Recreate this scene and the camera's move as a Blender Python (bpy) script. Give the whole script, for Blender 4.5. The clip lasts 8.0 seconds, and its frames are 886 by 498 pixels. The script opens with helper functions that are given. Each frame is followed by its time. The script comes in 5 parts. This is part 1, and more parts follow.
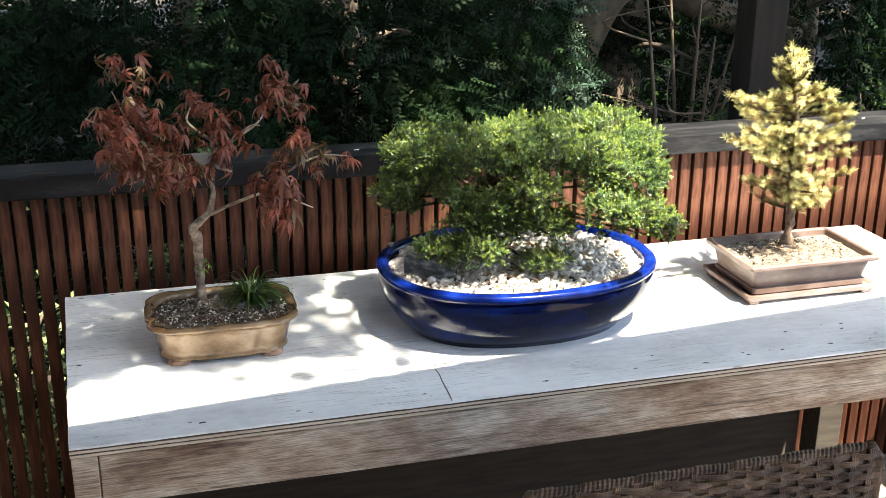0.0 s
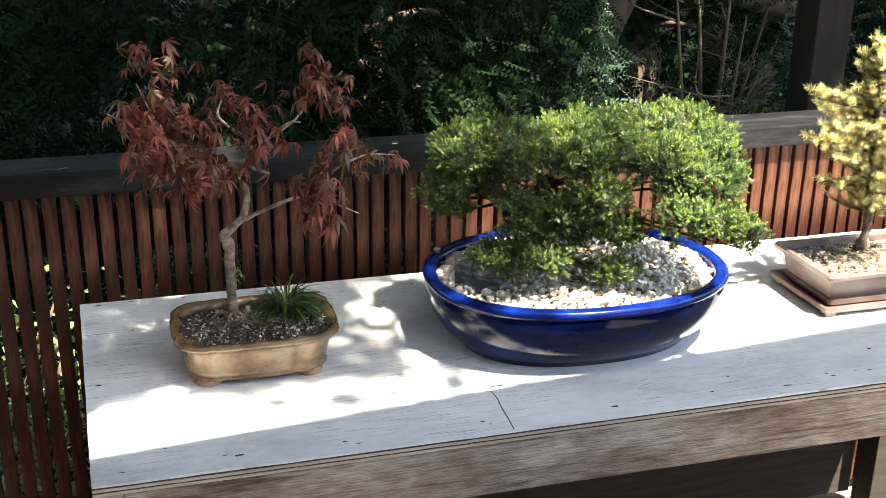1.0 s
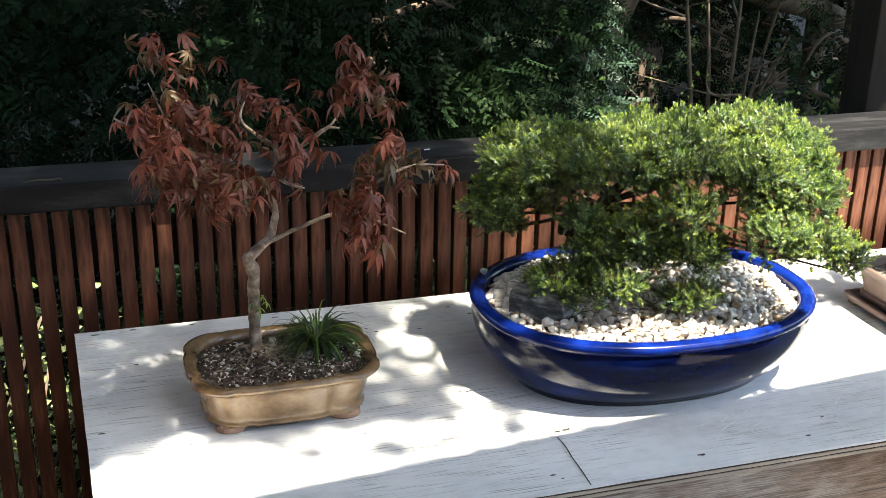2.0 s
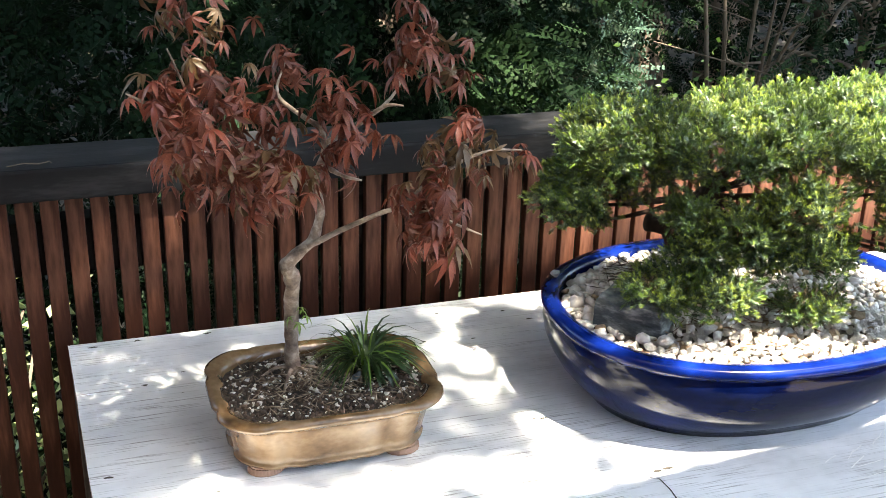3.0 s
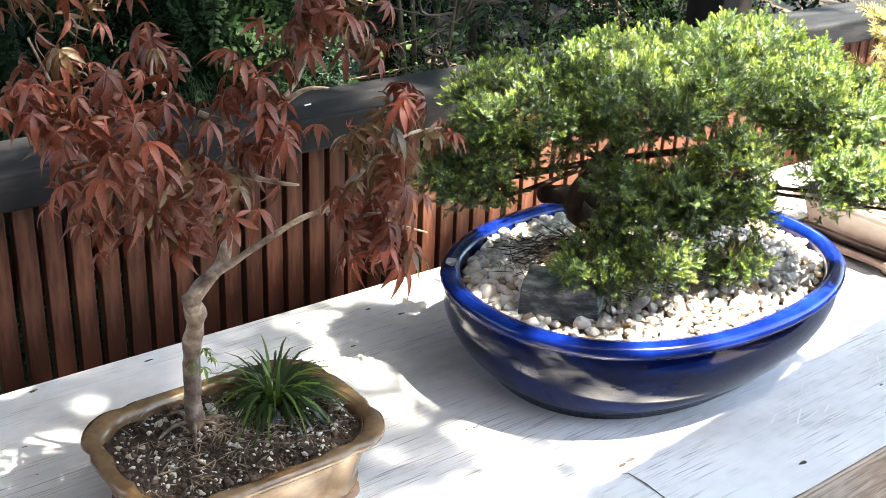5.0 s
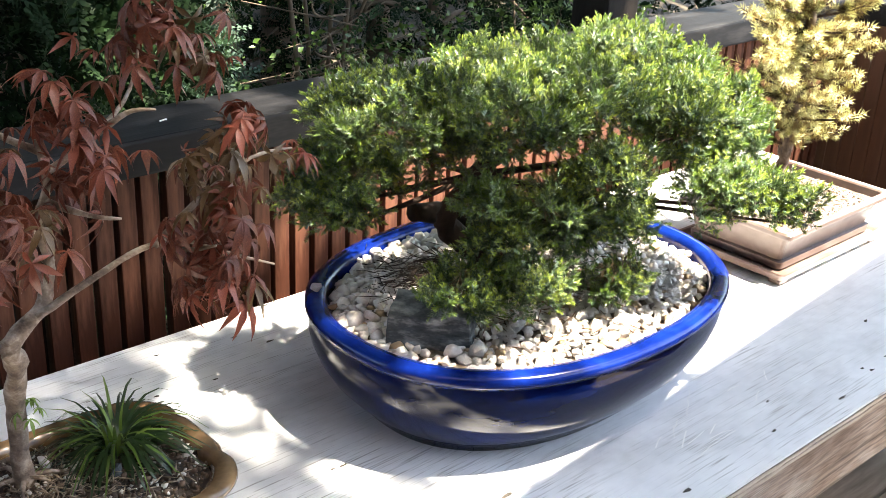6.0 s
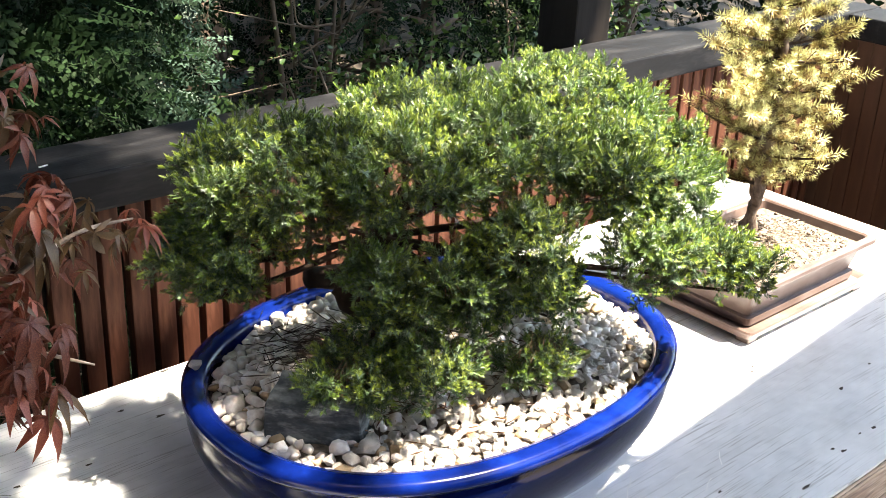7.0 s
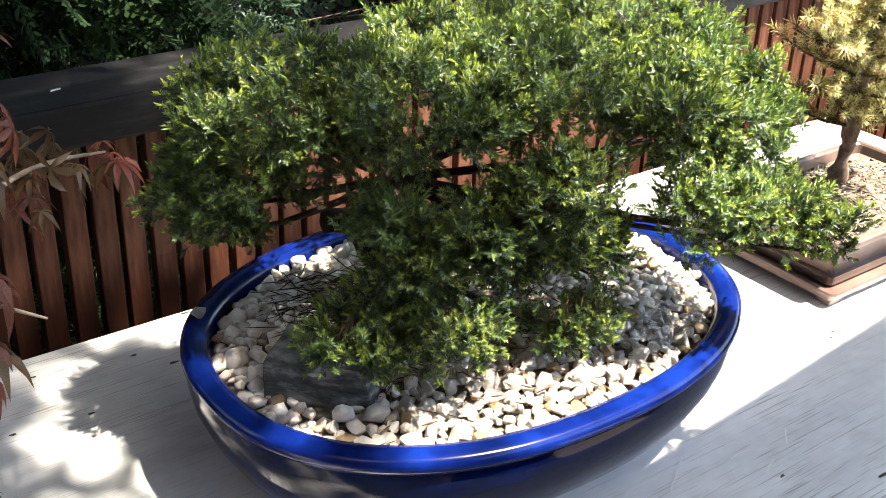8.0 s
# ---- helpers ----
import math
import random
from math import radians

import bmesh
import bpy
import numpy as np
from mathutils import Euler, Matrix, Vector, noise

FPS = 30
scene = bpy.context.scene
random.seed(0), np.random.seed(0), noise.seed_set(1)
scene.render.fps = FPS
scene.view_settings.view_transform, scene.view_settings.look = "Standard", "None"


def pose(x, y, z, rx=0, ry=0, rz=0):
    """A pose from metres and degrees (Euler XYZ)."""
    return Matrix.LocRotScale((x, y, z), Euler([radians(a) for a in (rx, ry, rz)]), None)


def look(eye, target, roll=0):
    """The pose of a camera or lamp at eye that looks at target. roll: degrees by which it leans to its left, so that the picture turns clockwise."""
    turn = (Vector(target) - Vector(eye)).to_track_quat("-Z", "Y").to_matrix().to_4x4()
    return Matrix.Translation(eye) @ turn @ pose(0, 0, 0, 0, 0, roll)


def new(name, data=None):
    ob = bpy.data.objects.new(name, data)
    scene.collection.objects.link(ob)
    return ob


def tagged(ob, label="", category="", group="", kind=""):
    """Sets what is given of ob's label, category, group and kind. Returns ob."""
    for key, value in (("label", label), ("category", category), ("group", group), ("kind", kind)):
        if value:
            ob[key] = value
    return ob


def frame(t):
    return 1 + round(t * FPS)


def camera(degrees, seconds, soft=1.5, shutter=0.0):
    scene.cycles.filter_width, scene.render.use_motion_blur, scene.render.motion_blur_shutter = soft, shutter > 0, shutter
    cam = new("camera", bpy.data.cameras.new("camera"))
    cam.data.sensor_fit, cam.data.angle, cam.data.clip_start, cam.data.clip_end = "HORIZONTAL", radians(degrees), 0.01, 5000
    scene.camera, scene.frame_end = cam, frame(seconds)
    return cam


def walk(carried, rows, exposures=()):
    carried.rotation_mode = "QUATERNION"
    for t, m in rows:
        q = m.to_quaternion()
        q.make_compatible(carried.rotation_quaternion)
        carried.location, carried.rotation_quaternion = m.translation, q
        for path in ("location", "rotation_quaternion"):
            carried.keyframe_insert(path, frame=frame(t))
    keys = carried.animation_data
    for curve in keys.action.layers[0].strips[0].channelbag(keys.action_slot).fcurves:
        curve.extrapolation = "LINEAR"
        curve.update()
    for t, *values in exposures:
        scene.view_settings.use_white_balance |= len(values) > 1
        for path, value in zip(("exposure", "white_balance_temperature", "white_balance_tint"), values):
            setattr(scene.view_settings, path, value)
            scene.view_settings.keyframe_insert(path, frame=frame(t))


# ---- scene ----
cam = camera(42.8, 8.0, soft=0.6)
PATH = [
    (0, (0.197, 0.174, 1.585), (0.704, 1.989, 0.913), 0.3),
    (0.5, (0.183, 0.257, 1.584), (0.669, 2.064, 0.876), 0.4),
    (1, (0.154, 0.388, 1.575), (0.665, 2.185, 0.86), 0.7),
    (1.2, (0.13, 0.446, 1.576), (0.673, 2.229, 0.852), 1.0),
    (2.3, (0.102, 0.735, 1.507), (0.663, 2.517, 0.792), 1.1),
    (2.5, (0.104, 0.802, 1.502), (0.641, 2.593, 0.793), 1.1),
    (3, (0.065, 0.941, 1.463), (0.669, 2.683, 0.69), 1.8),
    (3.5, (-0.033, 1.094, 1.453), (0.792, 2.73, 0.649), 2.0),
    (4, (-0.102, 1.173, 1.437), (0.832, 2.728, 0.594), 1.3),
    (4.5, (-0.116, 1.224, 1.417), (0.924, 2.707, 0.569), 2.0),
    (4.7, (-0.114, 1.24, 1.413), (0.973, 2.7, 0.584), 2.2),
    (5.8, (-0.051, 1.266, 1.414), (1.193, 2.606, 0.602), 3.0),
    (6, (-0.016, 1.282, 1.408), (1.245, 2.605, 0.598), 3.0),
    (6.5, (0.073, 1.306, 1.412), (1.358, 2.613, 0.611), 3.2),
    (7, (0.19, 1.333, 1.411), (1.424, 2.681, 0.599), 2.6),
    (7.5, (0.269, 1.352, 1.399), (1.409, 2.755, 0.542), 2.8),
    (8, (0.312, 1.382, 1.374), (1.381, 2.794, 0.446), 2.0),
]
walk(cam, [(t, look(eye, target, roll)) for t, eye, target, roll in PATH], [(0.0, 2.78, 7450, 5), (2.3, 2.6, 7450, 5), (3.0, 3.25, 7400, 6), (4.7, 3.47, 7400, 6), (5.8, 3.2, 7450, 8), (7.0, 2.84, 7450, 9), (8.0, 2.5, 7450, 9)])

# ---------------------------------------------------------------- world and sun
SUN = Vector((0.24, -0.38, 1.0)).normalized()
world = bpy.data.worlds.new("sky")
world.use_nodes = True
scene.world = world
wn = world.node_tree
sky = wn.nodes.new("ShaderNodeTexSky")
sky.sky_type, sky.sun_disc = "NISHITA", False
sky.sun_elevation = math.asin(SUN.z)
sky.sun_rotation = math.atan2(SUN.x, SUN.y)
wn.links.new(sky.outputs["Color"], wn.nodes["Background"].inputs["Color"])
wn.nodes["Background"].inputs["Strength"].default_value = 0.15
sun = new("sun", bpy.data.lights.new("sun", "SUN"))
sun.data.energy, sun.data.angle, sun.data.color = 5.0, radians(0.53), (1.0, 0.95, 0.88)
sun.matrix_world = look(SUN * 30, (0, 0, 0))


# ---------------------------------------------------------------- materials
def mat(name, colours, scale=20.0, stretch=(1, 1, 1), rough=0.6, metal=0.0, bump=0.2, fine=6.0, vary=0.25,
        coat=0.0, translucent=0.0, per_piece=0.0, spec=0.5):
    """Two-scale noise between colours, with a bump; stretch pulls the grain along an axis; per_piece varies the value from piece to piece."""
    m = bpy.data.materials.new(name)
    m.use_nodes = True
    t = m.node_tree
    n, link = t.nodes, t.links.new
    bsdf = n["Principled BSDF"]
    co = n.new("ShaderNodeTexCoord")
    mp = n.new("ShaderNodeMapping")
    mp.inputs["Scale"].default_value = stretch
    link(co.outputs["Object"], mp.inputs["Vector"])
    big = n.new("ShaderNodeTexNoise")
    big.inputs["Scale"].default_value, big.inputs["Detail"].default_value = scale, 6
    small = n.new("ShaderNodeTexNoise")
    small.inputs["Scale"].default_value, small.inputs["Detail"].default_value = scale * fine, 4
    for x in (big, small):
        link(mp.outputs["Vector"], x.inputs["Vector"])
    mix = n.new("ShaderNodeMath")
    mix.operation = "MULTIPLY_ADD"
    link(small.outputs["Fac"], mix.inputs[0])
    mix.inputs[1].default_value = vary
    link(big.outputs["Fac"], mix.inputs[2])
    ramp = n.new("ShaderNodeValToRGB")
    els = ramp.color_ramp.elements
    span = [0.3 + vary * 0.5 + 0.4 * i / max(1, len(colours) - 1) for i in range(len(colours))]
    els[0].position, els[0].color = span[0], (*colours[0], 1)
    els[1].position, els[1].color = span[-1], (*colours[-1], 1)
    for p, c in list(zip(span, colours))[1:-1]:
        els.new(p).color = (*c, 1)
    link(mix.outputs[0], ramp.inputs["Fac"])
    out = ramp.outputs["Color"]
    if per_piece:
        info = n.new("ShaderNodeObjectInfo")
        geo = n.new("ShaderNodeNewGeometry")
        add = n.new("ShaderNodeMath")
        add.operation = "ADD"
        link(info.outputs["Random"], add.inputs[0])
        link(geo.outputs["Random Per Island"], add.inputs[1])
        rng = n.new("ShaderNodeMapRange")
        rng.inputs["From Max"].default_value = 2.0
        rng.inputs["To Min"].default_value, rng.inputs["To Max"].default_value = 1 - per_piece, 1 + per_piece
        link(add.outputs[0], rng.inputs["Value"])
        hsv = n.new("ShaderNodeHueSaturation")
        link(out, hsv.inputs["Color"])
        link(rng.outputs[0], hsv.inputs["Value"])
        out = hsv.outputs["Color"]
    link(out, bsdf.inputs["Base Color"])
    bsdf.inputs["Roughness"].default_value = rough
    bsdf.inputs["Metallic"].default_value = metal
    bsdf.inputs["Specular IOR Level"].default_value = spec
    bsdf.inputs["Coat Weight"].default_value = coat
    bsdf.inputs["Coat Roughness"].default_value = 0.05
    if bump:
        bp = n.new("ShaderNodeBump")
        bp.inputs["Strength"].default_value, bp.inputs["Distance"].default_value = bump, 0.002
        link(mix.outputs[0], bp.inputs["Height"])
        link(bp.outputs["Normal"], bsdf.inputs["Normal"])
    if translucent:
        tr = n.new("ShaderNodeBsdfTranslucent")
        link(out, tr.inputs["Color"])
        sh = n.new("ShaderNodeMixShader")
        sh.inputs["Fac"].default_value = translucent
        link(bsdf.outputs[0], sh.inputs[1])
        link(tr.outputs[0], sh.inputs[2])
        link(sh.outputs[0], n["Material Output"].inputs["Surface"])
    return m


def weathered_paint():
    """White paint worn thin on plywood: long grain checks, grey wear, faint stains."""
    m = mat("worn_white_paint", [(0.545, 0.555, 0.565), (0.69, 0.70, 0.71), (0.79, 0.80, 0.81)], 5.0, (1, 1.6, 1), 0.55, bump=0.15, fine=9, vary=0.3)
    t = m.node_tree
    n, link = t.nodes, t.links.new
    bsdf = n["Principled BSDF"]
    base = bsdf.inputs["Base Color"].links[0].from_socket
    co = n.new("ShaderNodeTexCoord")
    mp = n.new("ShaderNodeMapping")
    mp.inputs["Scale"].default_value = (15, 560, 1)
    link(co.outputs["Object"], mp.inputs["Vector"])
    grain = n.new("ShaderNodeTexNoise")
    grain.inputs["Scale"].default_value, grain.inputs["Detail"].default_value, grain.inputs["Distortion"].default_value = 1.0, 3, 0.4
    link(mp.outputs["Vector"], grain.inputs["Vector"])
    gr = n.new("ShaderNodeValToRGB")
    gr.color_ramp.elements[0].position, gr.color_ramp.elements[0].color = 0.56, (0, 0, 0, 1)
    gr.color_ramp.elements[1].position, gr.color_ramp.elements[1].color = 0.68, (1, 1, 1, 1)
    link(grain.outputs["Fac"], gr.inputs["Fac"])
    patch = n.new("ShaderNodeTexNoise")
    patch.inputs["Scale"].default_value, patch.inputs["Detail"].default_value = 4.0, 5
    link(co.outputs["Object"], patch.inputs["Vector"])
    pr = n.new("ShaderNodeValToRGB")
    pr.color_ramp.elements[0].position, pr.color_ramp.elements[1].position = 0.33, 0.60
    link(patch.outputs["Fac"], pr.inputs["Fac"])
    mul = n.new("ShaderNodeMath")
    mul.operation = "MULTIPLY"
    link(gr.outputs["Color"], mul.inputs[0])
    link(pr.outputs["Color"], mul.inputs[1])
    mul2 = n.new("ShaderNodeMath")
    mul2.operation = "MULTIPLY"
    link(mul.outputs[0], mul2.inputs[0])
    mul2.inputs[1].default_value = 0.72
    mx = n.new("ShaderNodeMix")
    mx.data_type = "RGBA"
    link(mul2.outputs[0], mx.inputs["Factor"])
    link(base, mx.inputs["A"])
    mx.inputs["B"].default_value = (0.13, 0.115, 0.10, 1)
    link(mx.outputs["Result"], bsdf.inputs["Base Color"])
    return m


def old_timber():
    """Sun-greyed timber: brown and grey blotches under fine long fibres and dark checks."""
    m = mat("weathered_grey_wood", [(0.17, 0.105, 0.07), (0.33, 0.245, 0.185), (0.50, 0.425, 0.35)], 5.0, (1, 2.5, 2.5), 0.8, bump=0.0, fine=5, vary=0.4)
    t = m.node_tree
    n, link = t.nodes, t.links.new
    bsdf = n["Principled BSDF"]
    base = bsdf.inputs["Base Color"].links[0].from_socket
    co = n.new("ShaderNodeTexCoord")
    heights = []
    for stretch, lo, hi, dark in (((30, 620, 620), 0.36, 0.62, 0.55), ((7.0, 190, 190), 0.30, 0.46, 0.50)):
        mp = n.new("ShaderNodeMapping")
        mp.inputs["Scale"].default_value = stretch
        link(co.outputs["Object"], mp.inputs["Vector"])
        fib = n.new("ShaderNodeTexNoise")
        fib.inputs["Scale"].default_value, fib.inputs["Detail"].default_value, fib.inputs["Distortion"].default_value = 1.0, 4, 0.5
        link(mp.outputs["Vector"], fib.inputs["Vector"])
        rng = n.new("ShaderNodeMapRange")
        rng.inputs["From Min"].default_value, rng.inputs["From Max"].default_value = lo, hi
        rng.inputs["To Min"].default_value, rng.inputs["To Max"].default_value = dark, 1.15
        link(fib.outputs["Fac"], rng.inputs["Value"])
        mx = n.new("ShaderNodeMix")
        mx.data_type, mx.blend_type = "RGBA", "MULTIPLY"
        mx.inputs["Factor"].default_value = 1.0
        link(base, mx.inputs["A"])
        link(rng.outputs[0], mx.inputs["B"])
        base = mx.outputs["Result"]
        heights.append(rng.outputs[0])
    link(base, bsdf.inputs["Base Color"])
    bp = n.new("ShaderNodeBump")
    bp.inputs["Strength"].default_value, bp.inputs["Distance"].default_value = 0.5, 0.0015
    link(heights[0], bp.inputs["Height"])
    link(bp.outputs["Normal"], bsdf.inputs["Normal"])
    return m


PAINT = weathered_paint()
PLY_A = mat("ply_long_grain", [(0.42, 0.33, 0.25), (0.62, 0.52, 0.41)], 10, (1, 12, 12), 0.8)
PLY_B = mat("ply_end_grain", [(0.03, 0.02, 0.014), (0.075, 0.05, 0.034)], 40, (3, 1, 1), 0.85)
GREY_WOOD = old_timber()
# darker copy of the bench timber: under-bench shade is put into its colour
SHADED_UNDER = mat("shaded_under_wood", [(0.03, 0.024, 0.02), (0.06, 0.05, 0.04)], 8, (1, 9, 9), 0.85)
SLAT = mat("red_stained_slat", [(0.024, 0.0072, 0.0040), (0.050, 0.0165, 0.0092), (0.125, 0.052, 0.031)], 12, (4, 4, 0.5), 0.65, bump=0.25, per_piece=0.25, spec=0.2)
RAIL = mat("black_stained_rail", [(0.0032, 0.0032, 0.0043), (0.0055, 0.0055, 0.0070), (0.022, 0.0215, 0.023)], 7, (1, 5, 5), 0.6, bump=0.3, fine=8, spec=0.25)
SIDE = mat("brown_cladding", [(0.065, 0.030, 0.016), (0.11, 0.052, 0.029)], 6, (5, 5, 0.6), 0.7, per_piece=0.2)
POST = mat("dark_post", [(0.010, 0.008, 0.007), (0.020, 0.016, 0.014)], 8, (5, 5, 0.7), 0.8, spec=0.15)
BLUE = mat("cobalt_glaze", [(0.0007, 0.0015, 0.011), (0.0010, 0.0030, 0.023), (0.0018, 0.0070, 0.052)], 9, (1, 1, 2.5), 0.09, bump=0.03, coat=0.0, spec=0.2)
# rim glaze brighter than the body: thinner there, with sunlight put into the colour
BLUE_RIM = mat("thin_sunlit_cobalt_glaze", [(0.0008, 0.0048, 0.050), (0.0013, 0.0095, 0.100), (0.0028, 0.021, 0.18)], 14, (1, 1, 1), 0.16, bump=0.05, spec=0.28)
GOLD = mat("ochre_glaze", [(0.090, 0.050, 0.024), (0.165, 0.098, 0.048), (0.250, 0.165, 0.095)], 22, (1, 1, 1.5), 0.24, bump=0.10, coat=0.35)
BROWN_POT = mat("brown_plastic", [(0.10, 0.066, 0.055), (0.16, 0.112, 0.096), (0.24, 0.185, 0.165)], 10, (1, 1, 1.5), 0.33, bump=0.06)
SOIL = mat("dark_soil", [(0.010, 0.007, 0.006), (0.026, 0.018, 0.013), (0.055, 0.040, 0.030)], 90, rough=0.95, bump=0.9)
DRY_SOIL = mat("dry_litter_soil", [(0.06, 0.045, 0.035), (0.15, 0.12, 0.095), (0.28, 0.235, 0.19)], 110, rough=0.95, bump=0.9)
CHIP = mat("soil_chips", [(0.035, 0.022, 0.016), (0.09, 0.06, 0.042)], 60, rough=0.9, per_piece=0.8)
PERLITE = mat("pale_granules", [(0.42, 0.39, 0.34), (0.68, 0.65, 0.60)], 80, rough=0.9, per_piece=0.3)
CRUMB = mat("dead_needle_crumb", [(0.07, 0.032, 0.014), (0.20, 0.10, 0.045)], 60, rough=0.85, per_piece=0.4)
STRAW = mat("dry_straw", [(0.16, 0.115, 0.075), (0.33, 0.26, 0.185)], 60, rough=0.8, per_piece=0.4)
GRAVEL = mat("white_gravel", [(0.48, 0.41, 0.36), (0.65, 0.59, 0.535), (0.80, 0.765, 0.72)], 60, rough=0.8, bump=0.9, per_piece=0.34)
GRAVEL_TAN = mat("tan_gravel", [(0.24, 0.16, 0.09), (0.40, 0.29, 0.18)], 45, rough=0.8, bump=0.5, per_piece=0.3)
SLATE = mat("slate_rock", [(0.036, 0.043, 0.046), (0.082, 0.093, 0.097), (0.27, 0.285, 0.285)], 60, (0.7, 0.7, 1.8), 0.75, bump=1.0, fine=5, spec=0.2)
TERRACOTTA = mat("bare_clay", [(0.20, 0.11, 0.075), (0.33, 0.21, 0.15)], 60, rough=0.8)
BARK = mat("maple_bark", [(0.085, 0.058, 0.043), (0.205, 0.150, 0.113), (0.40, 0.33, 0.27)], 70, (1, 1, 1.2), 0.8, bump=1.0)
BARK_DARK = mat("juniper_bark", [(0.022, 0.013, 0.009), (0.065, 0.038, 0.025)], 50, (1, 1, 0.3), 0.9, bump=0.9)
BARK_TREE = mat("tree_bark", [(0.05, 0.034, 0.024), (0.13, 0.095, 0.07)], 14, (1, 1, 0.3), 0.9, bump=0.9)
SPRUCE_BARK = mat("spruce_bark", [(0.045, 0.028, 0.019), (0.13, 0.088, 0.062), (0.24, 0.185, 0.14)], 70, (1, 1, 0.8), 0.9, bump=1.0)
PALE_BARK = mat("pale_bark", [(0.045, 0.030, 0.019), (0.12, 0.088, 0.058)], 18, (1, 1, 0.4), 0.85, bump=0.7)
MAPLE = mat("red_maple_leaf", [(0.064, 0.0135, 0.0075), (0.120, 0.027, 0.014), (0.205, 0.066, 0.034)], 30, rough=0.48, bump=0.15, translucent=0.3, per_piece=0.35)
MAPLE_TIP = mat("bright_maple_leaf", [(0.16, 0.032, 0.022), (0.27, 0.080, 0.045)], 30, rough=0.42, bump=0.15, translucent=0.3, per_piece=0.3)
MAPLE_GREEN = mat("olive_maple_leaf", [(0.075, 0.040, 0.016), (0.13, 0.075, 0.030)], 30, rough=0.42, bump=0.15, translucent=0.3, per_piece=0.3)
JUN = mat("juniper_green", [(0.028, 0.062, 0.022), (0.066, 0.120, 0.040)], 14, rough=0.34, spec=0.8, bump=0, translucent=0.15, per_piece=0.35)
JUN_PALE = mat("juniper_pale_band", [(0.095, 0.155, 0.085), (0.23, 0.30, 0.185)], 14, rough=0.4, bump=0, translucent=0.15, per_piece=0.3)
JUN_MID = mat("juniper_new_growth", [(0.085, 0.150, 0.022), (0.165, 0.250, 0.045)], 14, rough=0.38, bump=0, translucent=0.2, per_piece=0.3)
JUN_TIP = mat("juniper_young", [(0.200, 0.280, 0.032), (0.345, 0.425, 0.090)], 14, rough=0.30, spec=0.8, bump=0, translucent=0.2, per_piece=0.3)
JUN_DRY = mat("juniper_dry", [(0.07, 0.045, 0.02), (0.14, 0.09, 0.045)], 14, rough=0.8, bump=0, per_piece=0.4)
SPR = mat("spruce_needle", [(0.13, 0.085, 0.025), (0.30, 0.22, 0.07)], 25, rough=0.5, bump=0, translucent=0.2, per_piece=0.35)
SPR_TIP = mat("spruce_young_needle", [(0.46, 0.45, 0.15), (0.70, 0.67, 0.34)], 25, rough=0.5, bump=0, translucent=0.25, per_piece=0.25)
GRASS = mat("dark_grass_blade", [(0.018, 0.040, 0.013), (0.042, 0.085, 0.022)], 30, rough=0.35, bump=0, translucent=0.15, per_piece=0.4)
GRASS_TIP = mat("young_grass_blade", [(0.11, 0.19, 0.03), (0.19, 0.28, 0.06)], 30, rough=0.35, bump=0, translucent=0.2, per_piece=0.3)
# far darker than real needles: shade under the trees is put into this colour
YEW = mat("shaded_foliage", [(0.0035, 0.008, 0.004), (0.0065, 0.015, 0.007), (0.020, 0.040, 0.015)], 2.5, rough=0.5, spec=0.04, bump=0, translucent=0.15, per_piece=0.45)
YEW_B = mat("blue_conifer_spray", [(0.018, 0.040, 0.026), (0.045, 0.080, 0.056)], 2.5, rough=0.5, spec=0.25, bump=0, translucent=0.15, per_piece=0.4)
# paler copy of the shrub leaf: sunlight is put into its colour
LEAFY_SUNLIT = mat("sunlit_shrub_leaf", [(0.17, 0.22, 0.08), (0.34, 0.40, 0.20)], 3, rough=0.4, bump=0, translucent=0.3, per_piece=0.35)
LEAFY = mat("shrub_leaf", [(0.022, 0.05, 0.012), (0.07, 0.13, 0.022)], 3, rough=0.4, bump=0, translucent=0.3, per_piece=0.45)
CANOPY = mat("canopy_leaf", [(0.035, 0.075, 0.018), (0.07, 0.13, 0.03)], 3, rough=0.45, bump=0, translucent=0.35, per_piece=0.35)
WICKER = mat("dark_brown_wicker", [(0.028, 0.016, 0.010), (0.062, 0.038, 0.025), (0.125, 0.082, 0.056)], 14, (1, 4, 4), 0.5, bump=0.3, per_piece=0.5, spec=0.15)
DECK = mat("deck_board", [(0.14, 0.12, 0.104), (0.27, 0.24, 0.21)], 6, (1, 8, 1), 0.75, bump=0.3, per_piece=0.25)
EARTH = mat("leaf_litter_ground", [(0.014, 0.010, 0.006), (0.032, 0.024, 0.015), (0.085, 0.065, 0.042)], 1.6, rough=0.95, bump=0.8, fine=12, vary=0.6)
WALL = mat("unseen_pale_render", [(0.52, 0.49, 0.44), (0.60, 0.57, 0.52)], 3, rough=0.85, bump=0.2)
KNOT = mat("dark_knot", [(0.02, 0.017, 0.014), (0.07, 0.06, 0.05)], 200, rough=0.9)
WHITE_FLECK = mat("white_fleck", [(0.7, 0.7, 0.68), (0.8, 0.8, 0.78)], 60, rough=0.8)


# ---------------------------------------------------------------- building helpers
def mesh_of(name, verts, faces, mats, idx=None, smooth=False):
    me = bpy.data.meshes.new(name)
    me.from_pydata([tuple(v) for v in verts], [], [tuple(f) for f in faces])
    for m in mats if isinstance(mats, (list, tuple)) else [mats]:
        me.materials.append(m)
    if idx is not None:
        me.polygons.foreach_set("material_index", np.asarray(idx, dtype=np.int32))
    if smooth:
        me.polygons.foreach_set("use_smooth", np.ones(len(me.polygons), dtype=bool))
    me.update()
    return me


